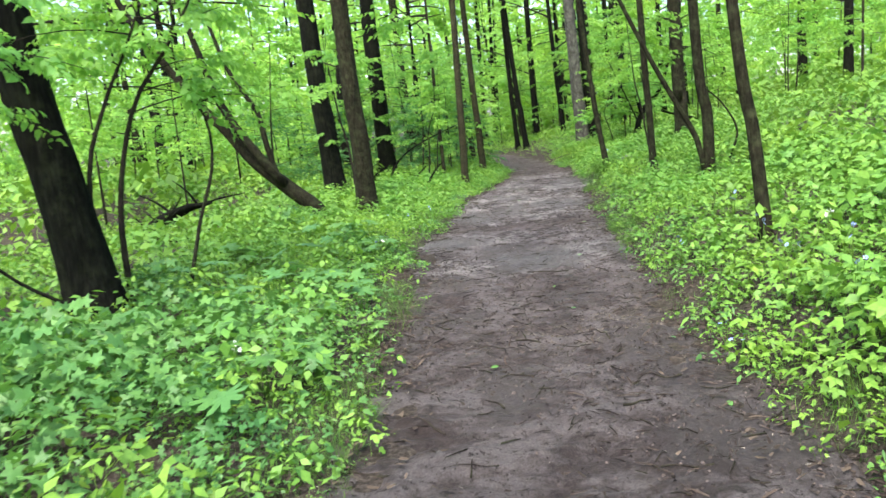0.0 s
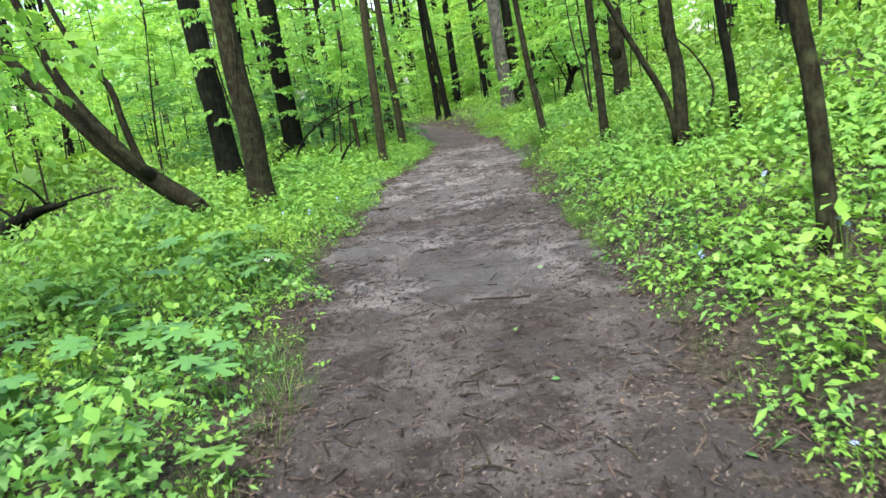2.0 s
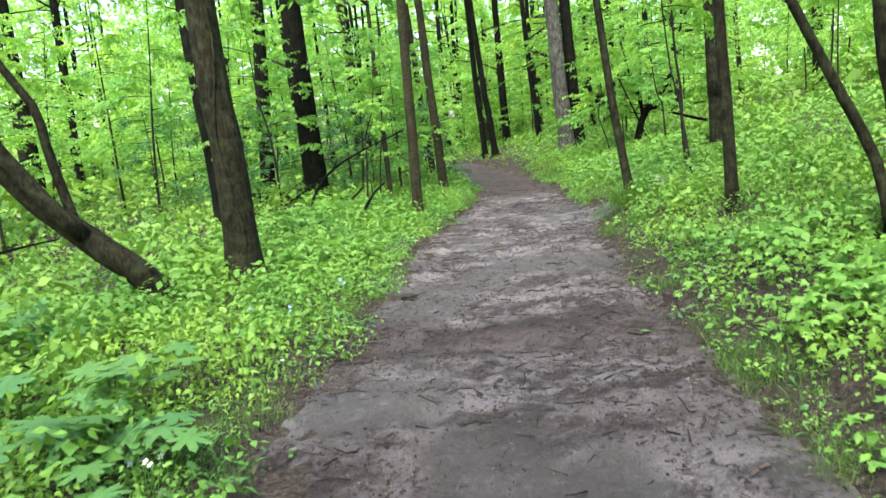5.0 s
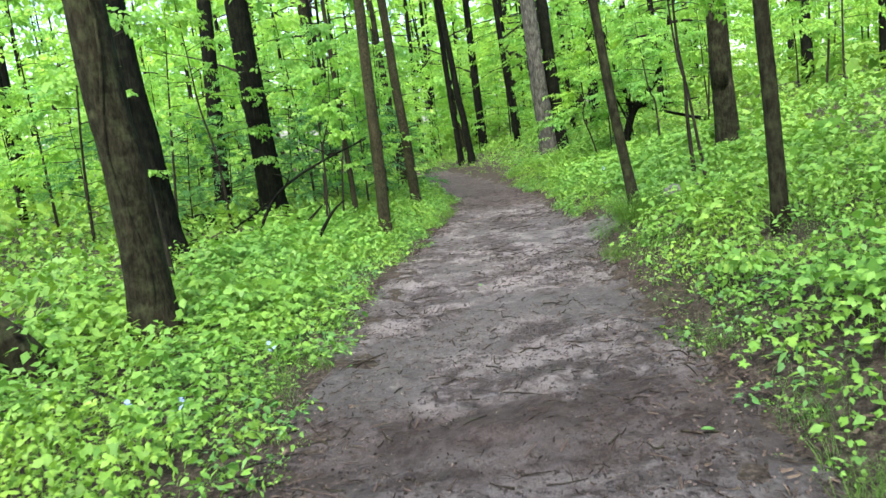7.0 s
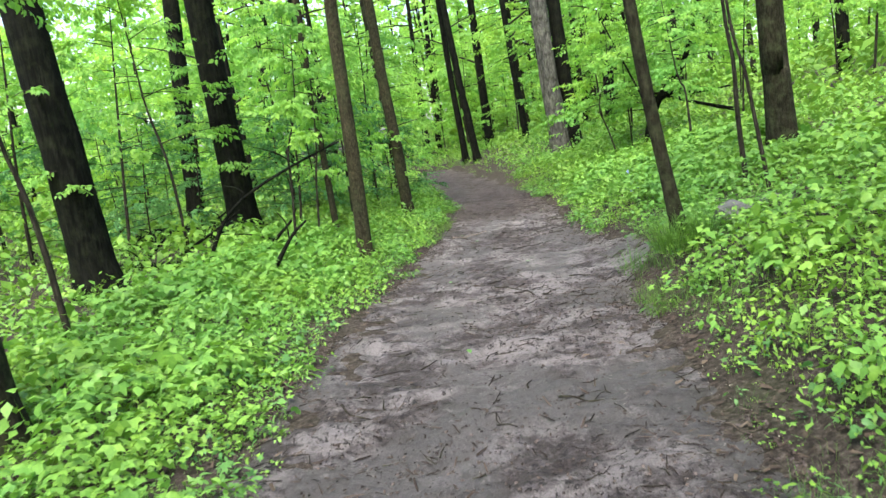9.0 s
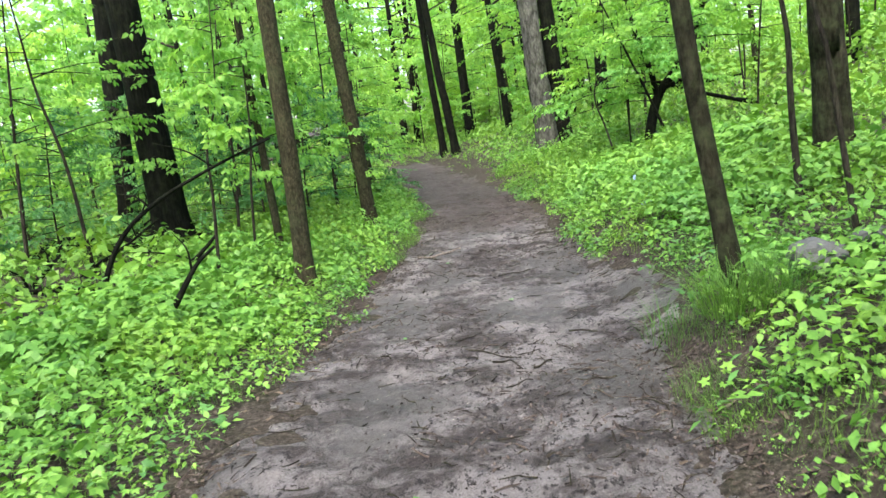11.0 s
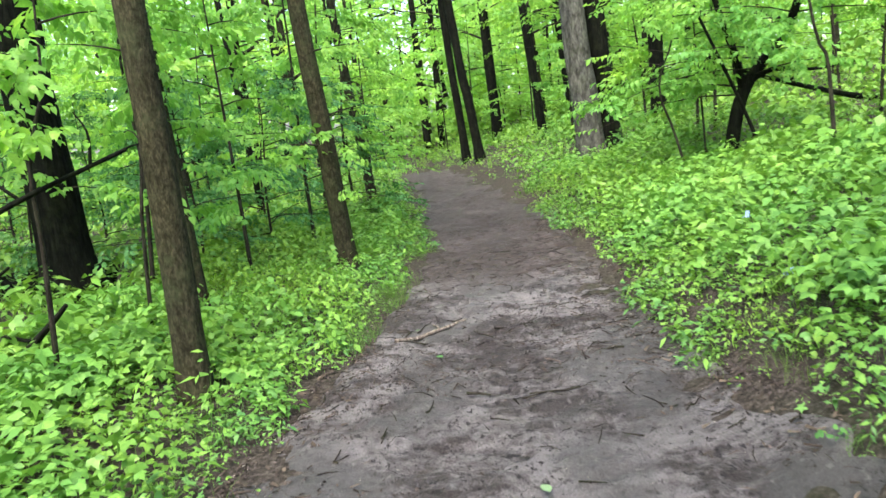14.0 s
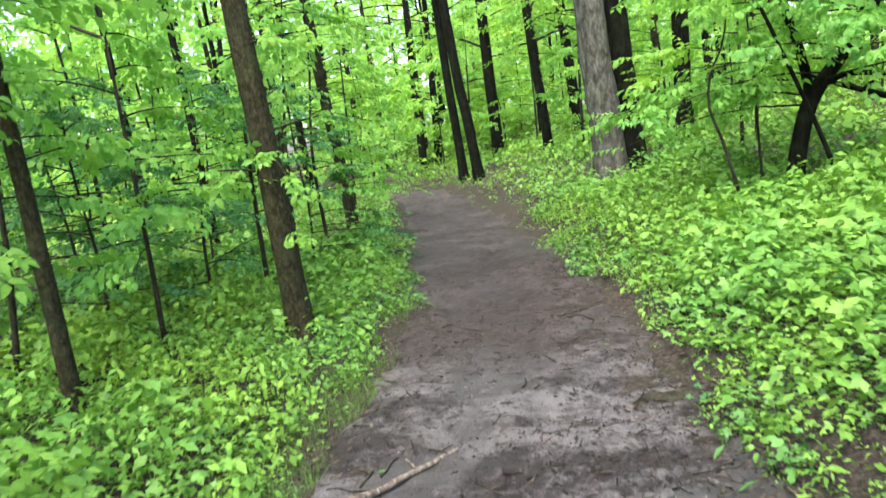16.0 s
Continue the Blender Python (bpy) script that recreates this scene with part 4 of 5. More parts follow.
def undergrowth():
    # close to the way
    x, y = sown(106, (-5, 7, 0.5, 29))
    d = outside(x, y)
    ok = keep(x, y) & (d < 2.8)
    x, y = x[ok], y[ok]
    h = tallness(x, y)
    kind = noise2(x, y, 0.45, 71) + 0.35 * noise2(x, y, 1.7, 72) + np.where((x < 0.5) & (y < 12), 0.55, -0.32)
    palm = kind > 0.35
    fine = (kind < -0.05) | ((outside(x, y) < 0.2) & (rng.uniform(0, 1, len(x)) < 0.4))
    palm &= ~fine & (x < 0.5) & (y < 12.5)
    broad = ~palm & ~fine
    sub = rng.uniform(0, 1, len(x)) < 0.7
    plant_field("broad_leaved_undergrowth", HERBS_NEAR, LEAF_HERB, x[broad], y[broad], h[broad], "knee-low broad-leaved bright green woodland plants")
    plant_field("fine_leaved_undergrowth", HERBS_FINE, LEAF_HERB, x[fine], y[fine], h[fine] * 0.9, "low fine-leaved yellow-green plants along the verge")
    plant_field("lobed_undergrowth", HERBS_PALM, LEAF_BLUE, x[palm & sub], y[palm & sub], h[palm & sub] * 1.05, "low plants with lobed blue-green leaves")
    # a low carpet under the taller plants
    x, y = sown(50, (-4, 7, 2, 29))
    ok = keep(x, y, 0.12) & (outside(x, y) < 3.2)
    x, y = x[ok], y[ok]
    plant_field("ground_cover", HERBS_COVER, LEAF_HERB, x, y, rng.uniform(0.05, 0.14, len(x)), "low carpet of small green leaves under taller plants")
    # taller shoots standing out of the carpet
    x, y = sown(8, (-8, 9, 1.5, 34))
    ok = keep(x, y, 0.3) & (outside(x, y) < 6)
    x, y = x[ok], y[ok]
    feet = [(a + rng.normal(0, 0.16), b - rng.uniform(0.16, 0.42)) for a, b in TAKEN[:19] for _ in range(4)]
    x, y = np.append(x, [p[0] for p in feet]), np.append(y, [p[1] for p in feet])
    tall = rng.uniform(0.28, 0.5, len(x))
    tall[-len(feet):] *= 0.55
    plant_field("tall_shoots", HERBS_TALL, LEAF_HERB, x, y, tall, "slender leafy shoots standing above the undergrowth")
    # small plants crowding the way's edges
    n = 7000
    y = rng.uniform(1.2, 27, n)
    off = rng.gamma(1.6, 0.24, n) - 0.14
    side = rng.uniform(0, 1, n) < 0.5
    x = np.where(side, path_left(y) - off, path_right(y) + off)
    ok = keep(x, y, 0.03, 0.3)
    x, y = x[ok], y[ok]
    # half take the darker leaf, which puts the verge's shade into their colour
    half = rng.uniform(0, 1, len(x)) < 0.5
    for pick, mat, label in ((half, LEAF_BLUE, "small plants crowding the path's edges, shade put into their dark green"), (~half, LEAF_HERB, "small bright green plants crowding the path's edges")):
        plant_field("verge_plants", HERBS_LOW, mat, x[pick], y[pick], np.clip(rng.gamma(5.0, 0.017, int(pick.sum())), 0.03, 0.16), label)
    # further off
    x, y = sown(10.5, (-12, 15, 1, 50))
    ok = keep(x, y) & ((outside(x, y) > 2.6) | (y > 28.5)) & (outside(x, y) < np.where(y > 40, 5.0, 9.5))
    x, y = x[ok], y[ok]
    plant_field("undergrowth", HERBS_FAR, LEAF_HERB, x, y, tallness(x, y) * 1.05, "carpet of bright green woodland plants")
    x, y = sown(2.6, (-30, 34, -12, 62))
    ok = keep(x, y) & ((outside(x, y) > 9) | (y > 49.5) | (y < 1) | ((y > 40) & (outside(x, y) > 4.8))) & ~((np.abs(x - 0.5) < 2.0) & (np.abs(y) < 3))
    x, y = x[ok], y[ok]
    plant_field("undergrowth", HERBS_FAR, LEAF_HERB, x, y, tallness(x, y) * 2.4, "far carpet of green woodland plants")


undergrowth()


def blade(length=1.0, bend=0.5, width=0.006):
    s = np.linspace(0, 1, 4)
    c = np.stack([bend * s * s, np.zeros(4), s * (1 - 0.25 * bend * s)], -1) * length
    w = width * (1 - s ** 2) + 0.0015
    v = np.vstack([c + np.stack([0 * w, w, 0 * w], -1), c - np.stack([0 * w, w, 0 * w], -1)])
    return v, [np.array([(i, i + 1, i + 5, i + 4) for i in range(3)])]


BLADES = [blade(1, b) for b in (0.25, 0.6, 0.95)]


def verge_grass():
    """Loose grass on the worn verges, thicker in some spots."""
    n = 95000
    y = rng.uniform(1.5, 26, n)
    off = rng.gamma(1.6, 0.22, n) - 0.05
    x = np.where(rng.uniform(0, 1, n) < 0.4, path_left(y) - off, path_right(y) + off)
    spot = noise2(x, y, 1.5, 91) + 0.6 * noise2(x, y, 5.0, 92) + 0.8 * bare(x, y)
    ok = (spot > rng.normal(0.68, 0.18, n)) & (outside(x, y) > 0.0)
    x, y = x[ok], y[ok]
    s = Soup()
    which = rng.integers(0, 3, len(x))
    for i, b in enumerate(BLADES):
        p = which == i
        k = int(p.sum())
        s.spread(b, turns(rng.uniform(0, 6.28, k), rng.normal(0.05, 0.2, k), rng.normal(0, 0.25, k), rng.uniform(0.05, 0.17, k)), np.stack([x[p], y[p], ground_z(x[p], y[p]) - 0.005], -1))
    tagged(s.build("verge_grass", GRASS), "thin loose grass on the worn verges", "grass", kind="stuff")


verge_grass()


def grass_tuft(x, y, height, count, radius, label="tuft of long green grass beside the footpath"):
    thing = empty("grass_tuft", (x, y, float(ground_z(x, y)) - 0.01))
    tagged(thing, label, "grass", "grass tufts")
    s = Soup()
    for b in BLADES:
        k = count // 3
        a, r = rng.uniform(0, 6.28, k), radius * np.sqrt(rng.uniform(0, 1, k))
        place = np.stack([r * np.cos(a), r * np.sin(a), 0 * r], -1)
        s.spread(b, turns(a + rng.normal(0, 0.6, k), rng.normal(-0.0, 0.12, k), rng.normal(0, 0.15, k), height * rng.uniform(0.6, 1.15, k)), place)
    tagged(s.build("grass", GRASS, thing), kind="stuff")


def tufts():
    grass_tuft(3.32, 15.86, 0.34, 460, 0.24, "large tuft of long grass at the foot of a thin tree")
    grass_tuft(3.56, 15.78, 0.26, 200, 0.2)
    grass_tuft(3.2, 15.7, 0.2, 110, 0.16)
    grass_tuft(3.1, 16.2, 0.24, 160, 0.22)
    for i in range(80):
        y = rng.uniform(2.5, 24)
        left = rng.uniform() < 0.45
        x = path_left(y) - rng.uniform(0.05, 0.5) if left else path_right(y) + rng.uniform(0.05, 0.7)
        grass_tuft(float(x), float(y), rng.uniform(0.08, 0.19), int(rng.uniform(30, 110)), rng.uniform(0.05, 0.2))


tufts()


# ---- broad-leaved plants that stand out ----
def seven_lobed():
    """A large umbrella-like leaf of long toothed lobes round its stalk."""
    pts = [(0, 0, 0)]
    n = 28
    for i in range(n):
        a = 2 * math.pi * i / n
        r = (1.0, 0.80, 0.42, 0.80)[i % 4] * (1 - 0.18 * math.cos(a - math.pi) ** 2 * (math.cos(a) < 0))
        pts.append((r * math.cos(a), r * math.sin(a), -0.16 * r * r + (0.03 if i % 4 == 0 else -0.02)))
    return np.array(pts, float), [np.array([(0, 1 + i, 1 + (i + 1) % n) for i in range(n)])]


UMBRELLA = seven_lobed()


def piece_mesh(name, template, material):
    ob = mesh_object(name, template[0], template[1], material)
    me = ob.data
    bpy.data.objects.remove(ob)
    return me


UMBRELLA_MESH = piece_mesh("leaf", UMBRELLA, LEAF_BLUE)
OVATE_MESH = piece_mesh("leaf", (TOOTHED[0] * (1, 1.05, 1), TOOTHED[1]), LEAF_HERB)
STALK_MESH = piece_mesh("stalk", tube([(0, 0, 0), (0.03, 0.01, 0.5), (0, 0, 1)], [0.02, 0.016, 0.012], 5), GRASS)


def piece(name, me, parent, m):
    ob = new(name, me)
    ob.parent = parent
    ob.matrix_basis = m
    return ob


def umbrella_plant(x, y, height, leaf_size, leaves):
    thing = empty("umbrella_leaf_plant", (x, y, float(ground_z(x, y)) - 0.01))
    tagged(thing, "low plant with large lobed blue-green umbrella leaves", "plant", "large-leaved plants")
    for i in range(leaves):
        a = 2.4 * i + rng.uniform(0, 1)
        out = 0 if i == 0 else leaf_size * rng.uniform(0.7, 1.3)
        h = height * rng.uniform(0.7, 1.1)
        top = Vector((out * math.cos(a), out * math.sin(a), h))
        q = top.to_track_quat("Z", "Y").to_matrix().to_4x4()
        stalk = q @ Matrix.Diagonal((0.35, 0.35, top.length, 1))
        holder = piece("stalk", STALK_MESH, thing, stalk)
        tilt = Euler((rng.normal(0, 0.16), rng.normal(0, 0.16), rng.uniform(0, 6.28))).to_matrix().to_4x4()
        piece("leaf", UMBRELLA_MESH, holder, stalk.inverted() @ Matrix.Translation(top) @ tilt @ Matrix.Diagonal((*[leaf_size * rng.uniform(0.75, 1.15)] * 3, 1)))


def ovate_plant(x, y, height, leaf_size, leaves):
    thing = empty("broad_leaf_plant", (x, y, float(ground_z(x, y)) - 0.01))
    tagged(thing, "single bright green plant with broad three-lobed leaves", "plant", "broad-leaved plants")
    piece("stalk", STALK_MESH, thing, Matrix.Diagonal((0.3, 0.3, height, 1)))
    for i in range(leaves):
        a = i * 6.283 / leaves + rng.uniform(-0.3, 0.3)
        piece("leaf", OVATE_MESH, thing, Matrix.Translation((0, 0, height * rng.uniform(0.85, 1.0))) @ Euler((rng.normal(0, 0.2), rng.uniform(-0.1, 0.4), a)).to_matrix().to_4x4()
              @ Matrix.Diagonal((*[leaf_size * rng.uniform(0.85, 1.15)] * 3, 1)))


def standing_plants():
    for x, y, h, s, n in ((-0.72, 6.5, 0.30, 0.135, 2), (-1.28, 7.15, 0.33, 0.15, 3), (-0.78, 7.68, 0.27, 0.125, 2), (-1.11, 10.36, 0.34, 0.15, 4), (-1.82, 9.98, 0.36, 0.15, 4), (-1.74, 8.02, 0.36, 0.15, 4),
                          (-0.88, 8.85, 0.30, 0.13, 3), (-1.3, 10.0, 0.36, 0.16, 5), (-0.84, 9.42, 0.31, 0.15, 4), (-1.21, 9.44, 0.34, 0.16, 5), (-1.07, 7.24, 0.31, 0.14, 3), (-0.5, 5.62, 0.22, 0.11, 2),
                          (-0.86, 5.66, 0.28, 0.13, 3), (-1.34, 7.42, 0.34, 0.14, 3), (-1.52, 6.78, 0.34, 0.14, 4), (-0.72, 6.85, 0.27, 0.12, 2), (-1.16, 3.9, 0.30, 0.13, 3), (-0.82, 4.79, 0.26, 0.12, 3),
                          (-1.74, 6.5, 0.34, 0.14, 4), (-2.3, 5.5, 0.34, 0.14, 4), (-1.05, 4.5, 0.28, 0.12, 3), (-1.5, 5.2, 0.32, 0.13, 4), (-2.1, 7.3, 0.36, 0.14, 4), (-2.3, 8.6, 0.36, 0.14, 4), (-1.5, 8.9, 0.35, 0.14, 4)):
        umbrella_plant(x, y, h, s, n)
    for x, y, h, s, n in ((1.78, 4.68, 0.24, 0.10, 4), (1.95, 4.2, 0.26, 0.10, 4), (2.1, 5.4, 0.28, 0.10, 5), (2.4, 7.6, 0.30, 0.11, 5), (2.75, 9.0, 0.3, 0.11, 5), (-0.7, 4.5, 0.16, 0.09, 4),
                          (-0.62, 5.2, 0.14, 0.08, 4), (2.55, 8.4, 0.26, 0.10, 4), (3.2, 12.0, 0.3, 0.11, 5), (3.6, 14.6, 0.24, 0.08, 5), (3.9, 14.9, 0.24, 0.08, 5), (-0.3, 13.0, 0.2, 0.09, 4),
                          (0.2, 17.2, 0.22, 0.1, 5), (4.4, 20.4, 0.26, 0.11, 5), (4.2, 19.3, 0.2, 0.1, 4)):
        ovate_plant(x, y, h, s, n)


standing_plants()


# ---- small flowers ----
def petals(count, width):
    v, f = [], []
    for i in range(count):
        a = 2 * math.pi * i / count
        c, s_ = math.cos(a), math.sin(a)
        n = len(v)
        for r, w, z in ((0.12, 0.1, 0.0), (0.7, width, 0.12), (1.0, 0.0, 0.05), (0.7, -width, 0.12)):
            v.append((r * c - w * s_, r * s_ + w * c, z))
        f.append((n, n + 1, n + 2, n + 3))
    return np.array(v, float), [np.array(f)]


BLUE_MESH = piece_mesh("flower", petals(5, 0.36), PETAL_BLUE)
WHITE_MESH = piece_mesh("flower", petals(5, 0.30), PETAL_WHITE)


def flowering_plant(x, y, height, me, colour):
    thing = empty("wild_flower", (x, y, float(ground_z(x, y)) - 0.01))
    tagged(thing, f"small {colour} wild flower rising from low green plants", "flower", f"{colour} flowers")
    for i in range(rng.integers(2, 5)):
        top = Vector((rng.normal(0, 0.03), rng.normal(0, 0.03), height * rng.uniform(0.85, 1.1)))
        stalk = top.to_track_quat("Z", "Y").to_matrix().to_4x4() @ Matrix.Diagonal((0.15, 0.15, top.length, 1))
        holder = piece("stalk", STALK_MESH, thing, stalk)
        piece("flower", me, holder, stalk.inverted() @ Matrix.Translation(top) @ Euler((rng.normal(0.3, 0.3), rng.normal(0, 0.3), rng.uniform(0, 6))).to_matrix().to_4x4() @ Matrix.Diagonal((0.016, 0.016, 0.016, 1)))


def flowers():
    for x, y, h in ((1.84, 7.91, 0.14), (1.75, 4.87, 0.17), (1.74, 4.62, 0.15), (2.74, 7.31, 0.34), (2.5, 6.1, 0.33), (2.35, 5.3, 0.32), (2.6, 5.0, 0.34), (-0.26, 12.77, 0.22), (-0.59, 11.64, 0.24),
                    (-0.9, 11.8, 0.26), (4.1, 19.34, 0.24), (4.4, 20.6, 0.3), (-0.8, 9.05, 0.27), (2.1, 6.9, 0.28), (2.3, 4.4, 0.30)):
        flowering_plant(x, y, h, BLUE_MESH, "pale blue")
    for x, y, h in ((-0.75, 9.0, 0.26), (-0.5, 8.3, 0.2), (-1.25, 4.6, 0.3), (2.8, 5.7, 0.35), (-0.95, 5.5, 0.26), (-0.45, 10.6, 0.2)):
        flowering_plant(x, y, h, WHITE_MESH, "white")


flowers()


# ---- dead wood, stone and litter ----
def path_z(x, y):
    return float(max(path_top(x, y), ground_z(x, y) - 0.01)) + 0.003


def stick(a, b, radius, bow=0.04, name="stick", label="dark bare stick lying on the trodden mud", material=None, fork=False):
    """A stick lying on the ground from a to b."""
    a, b = np.array(a, float), np.array(b, float)
    mid = (a + b) / 2
    side = np.array([-(b - a)[1], (b - a)[0]]) / (np.linalg.norm(b - a) + 1e-6)
    q = [a, a * 0.7 + b * 0.3 + side * bow * 0.8, mid + side * bow, a * 0.25 + b * 0.75 + side * bow * 0.4, b]
    base = np.array((mid[0], mid[1], path_z(*mid)))
    pts = [(p[0], p[1], path_z(p[0], p[1]) + radius * 0.6) for p in q]
    s = Soup()
    run = curve_through(pts, 12)
    s.add(*tube(run - base, np.linspace(radius, radius * 0.55, 12), 7, 0.15, int(abs(a[0] * 31)) % 13))
    if fork:
        t = run[7] - base
        e = t + np.array((side[0] * 0.12 + 0.05 * (b - a)[0], side[1] * 0.12 + 0.05 * (b - a)[1], 0.012))
        s.add(*tube(curve_through([t, (t + e) / 2 + (0, 0, 0.01), e], 5), np.linspace(radius * 0.5, radius * 0.25, 5), 5))
    ob = s.build(name, material or BARK_TWIG, None, True)
    ob.location = base
    tagged(ob, label, "stick", "sticks on the path")


def sticks():
    pale = "long weathered grey stick lying across the path's edge"
    stick((1.72, 20.58), (2.27, 21.08), 0.019, 0.02, label=pale, material=DEADWOOD, fork=True)
    for a, b, r in (((0.82, 7.88), (1.23, 7.74), 0.010), ((-0.24, 10.47), (0.06, 10.26), 0.011), ((0.48, 5.49), (0.65, 5.40), 0.010), ((-0.06, 6.03), (0.05, 6.08), 0.008),
                    ((0.54, 6.33), (0.62, 6.37), 0.007), ((1.28, 12.56), (1.58, 12.71), 0.009), ((0.20, 12.80), (0.47, 13.04), 0.008), ((1.81, 13.84), (2.08, 13.63), 0.009),
                    ((1.88, 11.06), (2.05, 10.96), 0.009), ((1.16, 11.92), (1.36, 11.75), 0.006), ((0.56, 14.16), (0.74, 13.92), 0.008), ((0.73, 14.68), (0.98, 14.72), 0.006),
                    ((1.75, 17.02), (2.19, 16.60), 0.009), ((3.04, 14.6), (3.27, 14.76), 0.014), ((2.63, 17.08), (2.81, 16.96), 0.010), ((2.23, 16.39), (2.36, 16.44), 0.009),
                    ((2.00, 16.62), (2.16, 16.39), 0.009), ((2.16, 19.51), (2.30, 19.44), 0.012), ((3.28, 20.02), (3.40, 20.07), 0.011)):
        stick(a, b, r * 0.78, rng.uniform(-0.04, 0.04), fork=rng.uniform() < 0.3)
    for i in range(250):
        y = rng.uniform(2.2, 24)
        lo, hi = path_left(y), path_right(y)
        u = rng.beta(0.8, 0.8)
        x = lo - 0.15 + u * (hi - lo + 0.3)
        a, n = rng.uniform(0, 3.14), rng.uniform(0.06, 0.26) * rng.uniform(0.6, 1.2)
        stick((x, y), (x + n * math.cos(a), y + n * math.sin(a)), rng.uniform(0.0028, 0.0066), rng.normal(0, 0.012), "twig", "small dark twig lying on the trodden mud", fork=rng.uniform() < 0.15)


sticks()


def fallen_branch(points, radius, label, name="fallen_branch", material=None, twigs=3, end=0.4):
    base = np.array((points[0][0], points[0][1], float(ground_z(points[0][0], points[0][1]))))
    thing = empty(name, base)
    tagged(thing, label, "dead wood", "fallen branches")
    run = curve_through(points, 26) - base
    s = Soup()
    s.add(*tube(run, np.linspace(radius, radius * end, 26), 12, 0.12 if radius < 0.15 else 0.4, len(points)))
    s.build("stem", material or BARK_DARK, thing, True)
    for i in range(twigs):
        at = run[int(rng.uniform(8, 24))]
        e = at + np.array((rng.normal(0, 0.25), rng.normal(0, 0.2), rng.uniform(0.1, 0.35))) * (1 if radius < 0.15 else 1.6)
        s = Soup()
        s.add(*tube(curve_through([at, (at + e) / 2 + (0.04, 0, 0.03), e], 8), np.linspace(min(0.03, radius * 0.4), min(0.01, radius * 0.12), 8), 6, 0.1, i))
        s.build("side_twig", material or BARK_DARK, thing, True)


def dead_wood():
    dark = "dark dead branch lying among low green plants"
    fallen_branch([(-2.6, 21.4, 0.0), (-2.38, 21.5, 0.16), (-1.9, 21.55, 0.42), (-1.45, 21.5, 0.70)], 0.03, dark, twigs=2)
    fallen_branch([(-1.3, 20.45, -0.05), (-1.1, 20.5, 0.05), (-0.7, 20.5, 0.38), (-0.55, 20.5, 0.52)], 0.04, dark, twigs=1)
    fallen_branch([(-3.0, 20.95, 0.0), (-2.8, 21.0, 0.2), (-2.5, 21.0, 0.46)], 0.04, dark, twigs=1)
    fallen_branch([(-1.52, 19.44, -0.05), (-1.46, 19.47, 0.3), (-1.22, 19.5, 0.74), (-0.85, 19.55, 1.04), (-0.3, 19.6, 1.30), (0.34, 19.76, 1.54)], 0.03, "long dark dead branch propped against a slender tree", twigs=5)
    fallen_branch([(-0.43999999999999995, 18.2, 0.25), (-0.21, 18.2, 0.57), (-0.03, 18.2, 0.72)], 0.03, dark, twigs=1)
    fallen_branch([(9.6, 26.4, 1.0), (8.6, 26.2, 1.15), (7.6, 26.0, 1.42), (6.7, 25.8, 1.7)], 0.055, "dark dead limb lying against a low forked tree", twigs=3)
    fallen_branch([(7.4, 12.4, 0.9), (8.2, 12.6, 1.25), (9.4, 12.9, 1.6), (10.6, 13.0, 1.75)], 0.09, "thick dead branch lying on the hillside", material=DEADWOOD, twigs=5)
    fallen_branch([(7.0, 14.2, 0.9), (7.8, 14.0, 1.3), (8.8, 14.3, 1.55), (9.8, 14.2, 1.9)], 0.06, "dead branch lying on the hillside", material=DEADWOOD, twigs=5)
    fallen_branch([(-5.9, 13.9, -0.2), (-4.9, 13.9, -0.12), (-3.9, 14.0, 0.06)], 0.06, "dark fallen log among low green plants", twigs=0, end=0.8)
    fallen_branch([(-6.6, 14.8, -0.6), (-6.15, 15.0, -0.3), (-5.65, 15.0, 0.1), (-5.2, 15.0, 0.34), (-4.7, 15.05, 0.42)], 0.24, "rotten dark stump leaning over the undergrowth", "rotten_stump", twigs=9, end=0.12)
    fallen_branch([(-4.1, 21.3, -0.02), (-3.3, 21.05, 0.1), (-2.4, 20.75, 0.08), (-1.35, 20.4, 0.1)], 0.06, "dark fallen log among low green plants", twigs=2, end=0.6)
    fallen_branch([(-4.2, 23.9, -0.02), (-3.3, 23.9, 0.16), (-2.5, 23.85, 0.12), (-1.6, 23.7, 0.22)], 0.22, "thick black rotten log lying behind a dark tree", "rotten_log", twigs=6, end=0.8)
    fallen_branch([(-1.2, 22.4, 0.02), (-0.5, 22.6, 0.06), (0.1, 22.6, 0.03)], 0.03, dark, twigs=2)


dead_wood()


def rocks():
    for x, y, size, label in ((3.85, 15.98, 0.17, "grey weathered rock at the foot of a thin tree"), (4.3, 16.1, 0.14, "low grey rock among hillside plants"), (4.05, 15.5, 0.10, "small grey rock among hillside plants")):
        bm = bmesh.new()
        bmesh.ops.create_icosphere(bm, subdivisions=3, radius=size)
        for v in bm.verts:
            v.co *= 1 + 0.30 * noise.noise(v.co * 9 + Vector((x, y, 0))) + 0.12 * noise.noise(v.co * 25)
            v.co.z *= 0.6
        me = bpy.data.meshes.new("rock")
        bm.to_mesh(me)
        bm.free()
        me.materials.append(STONE)
        ob = new("rock", me)
        ob.location = (x, y, float(ground_z(x, y)) + size * 0.42)
        tagged(ob, label, "rock", "rocks")


rocks()


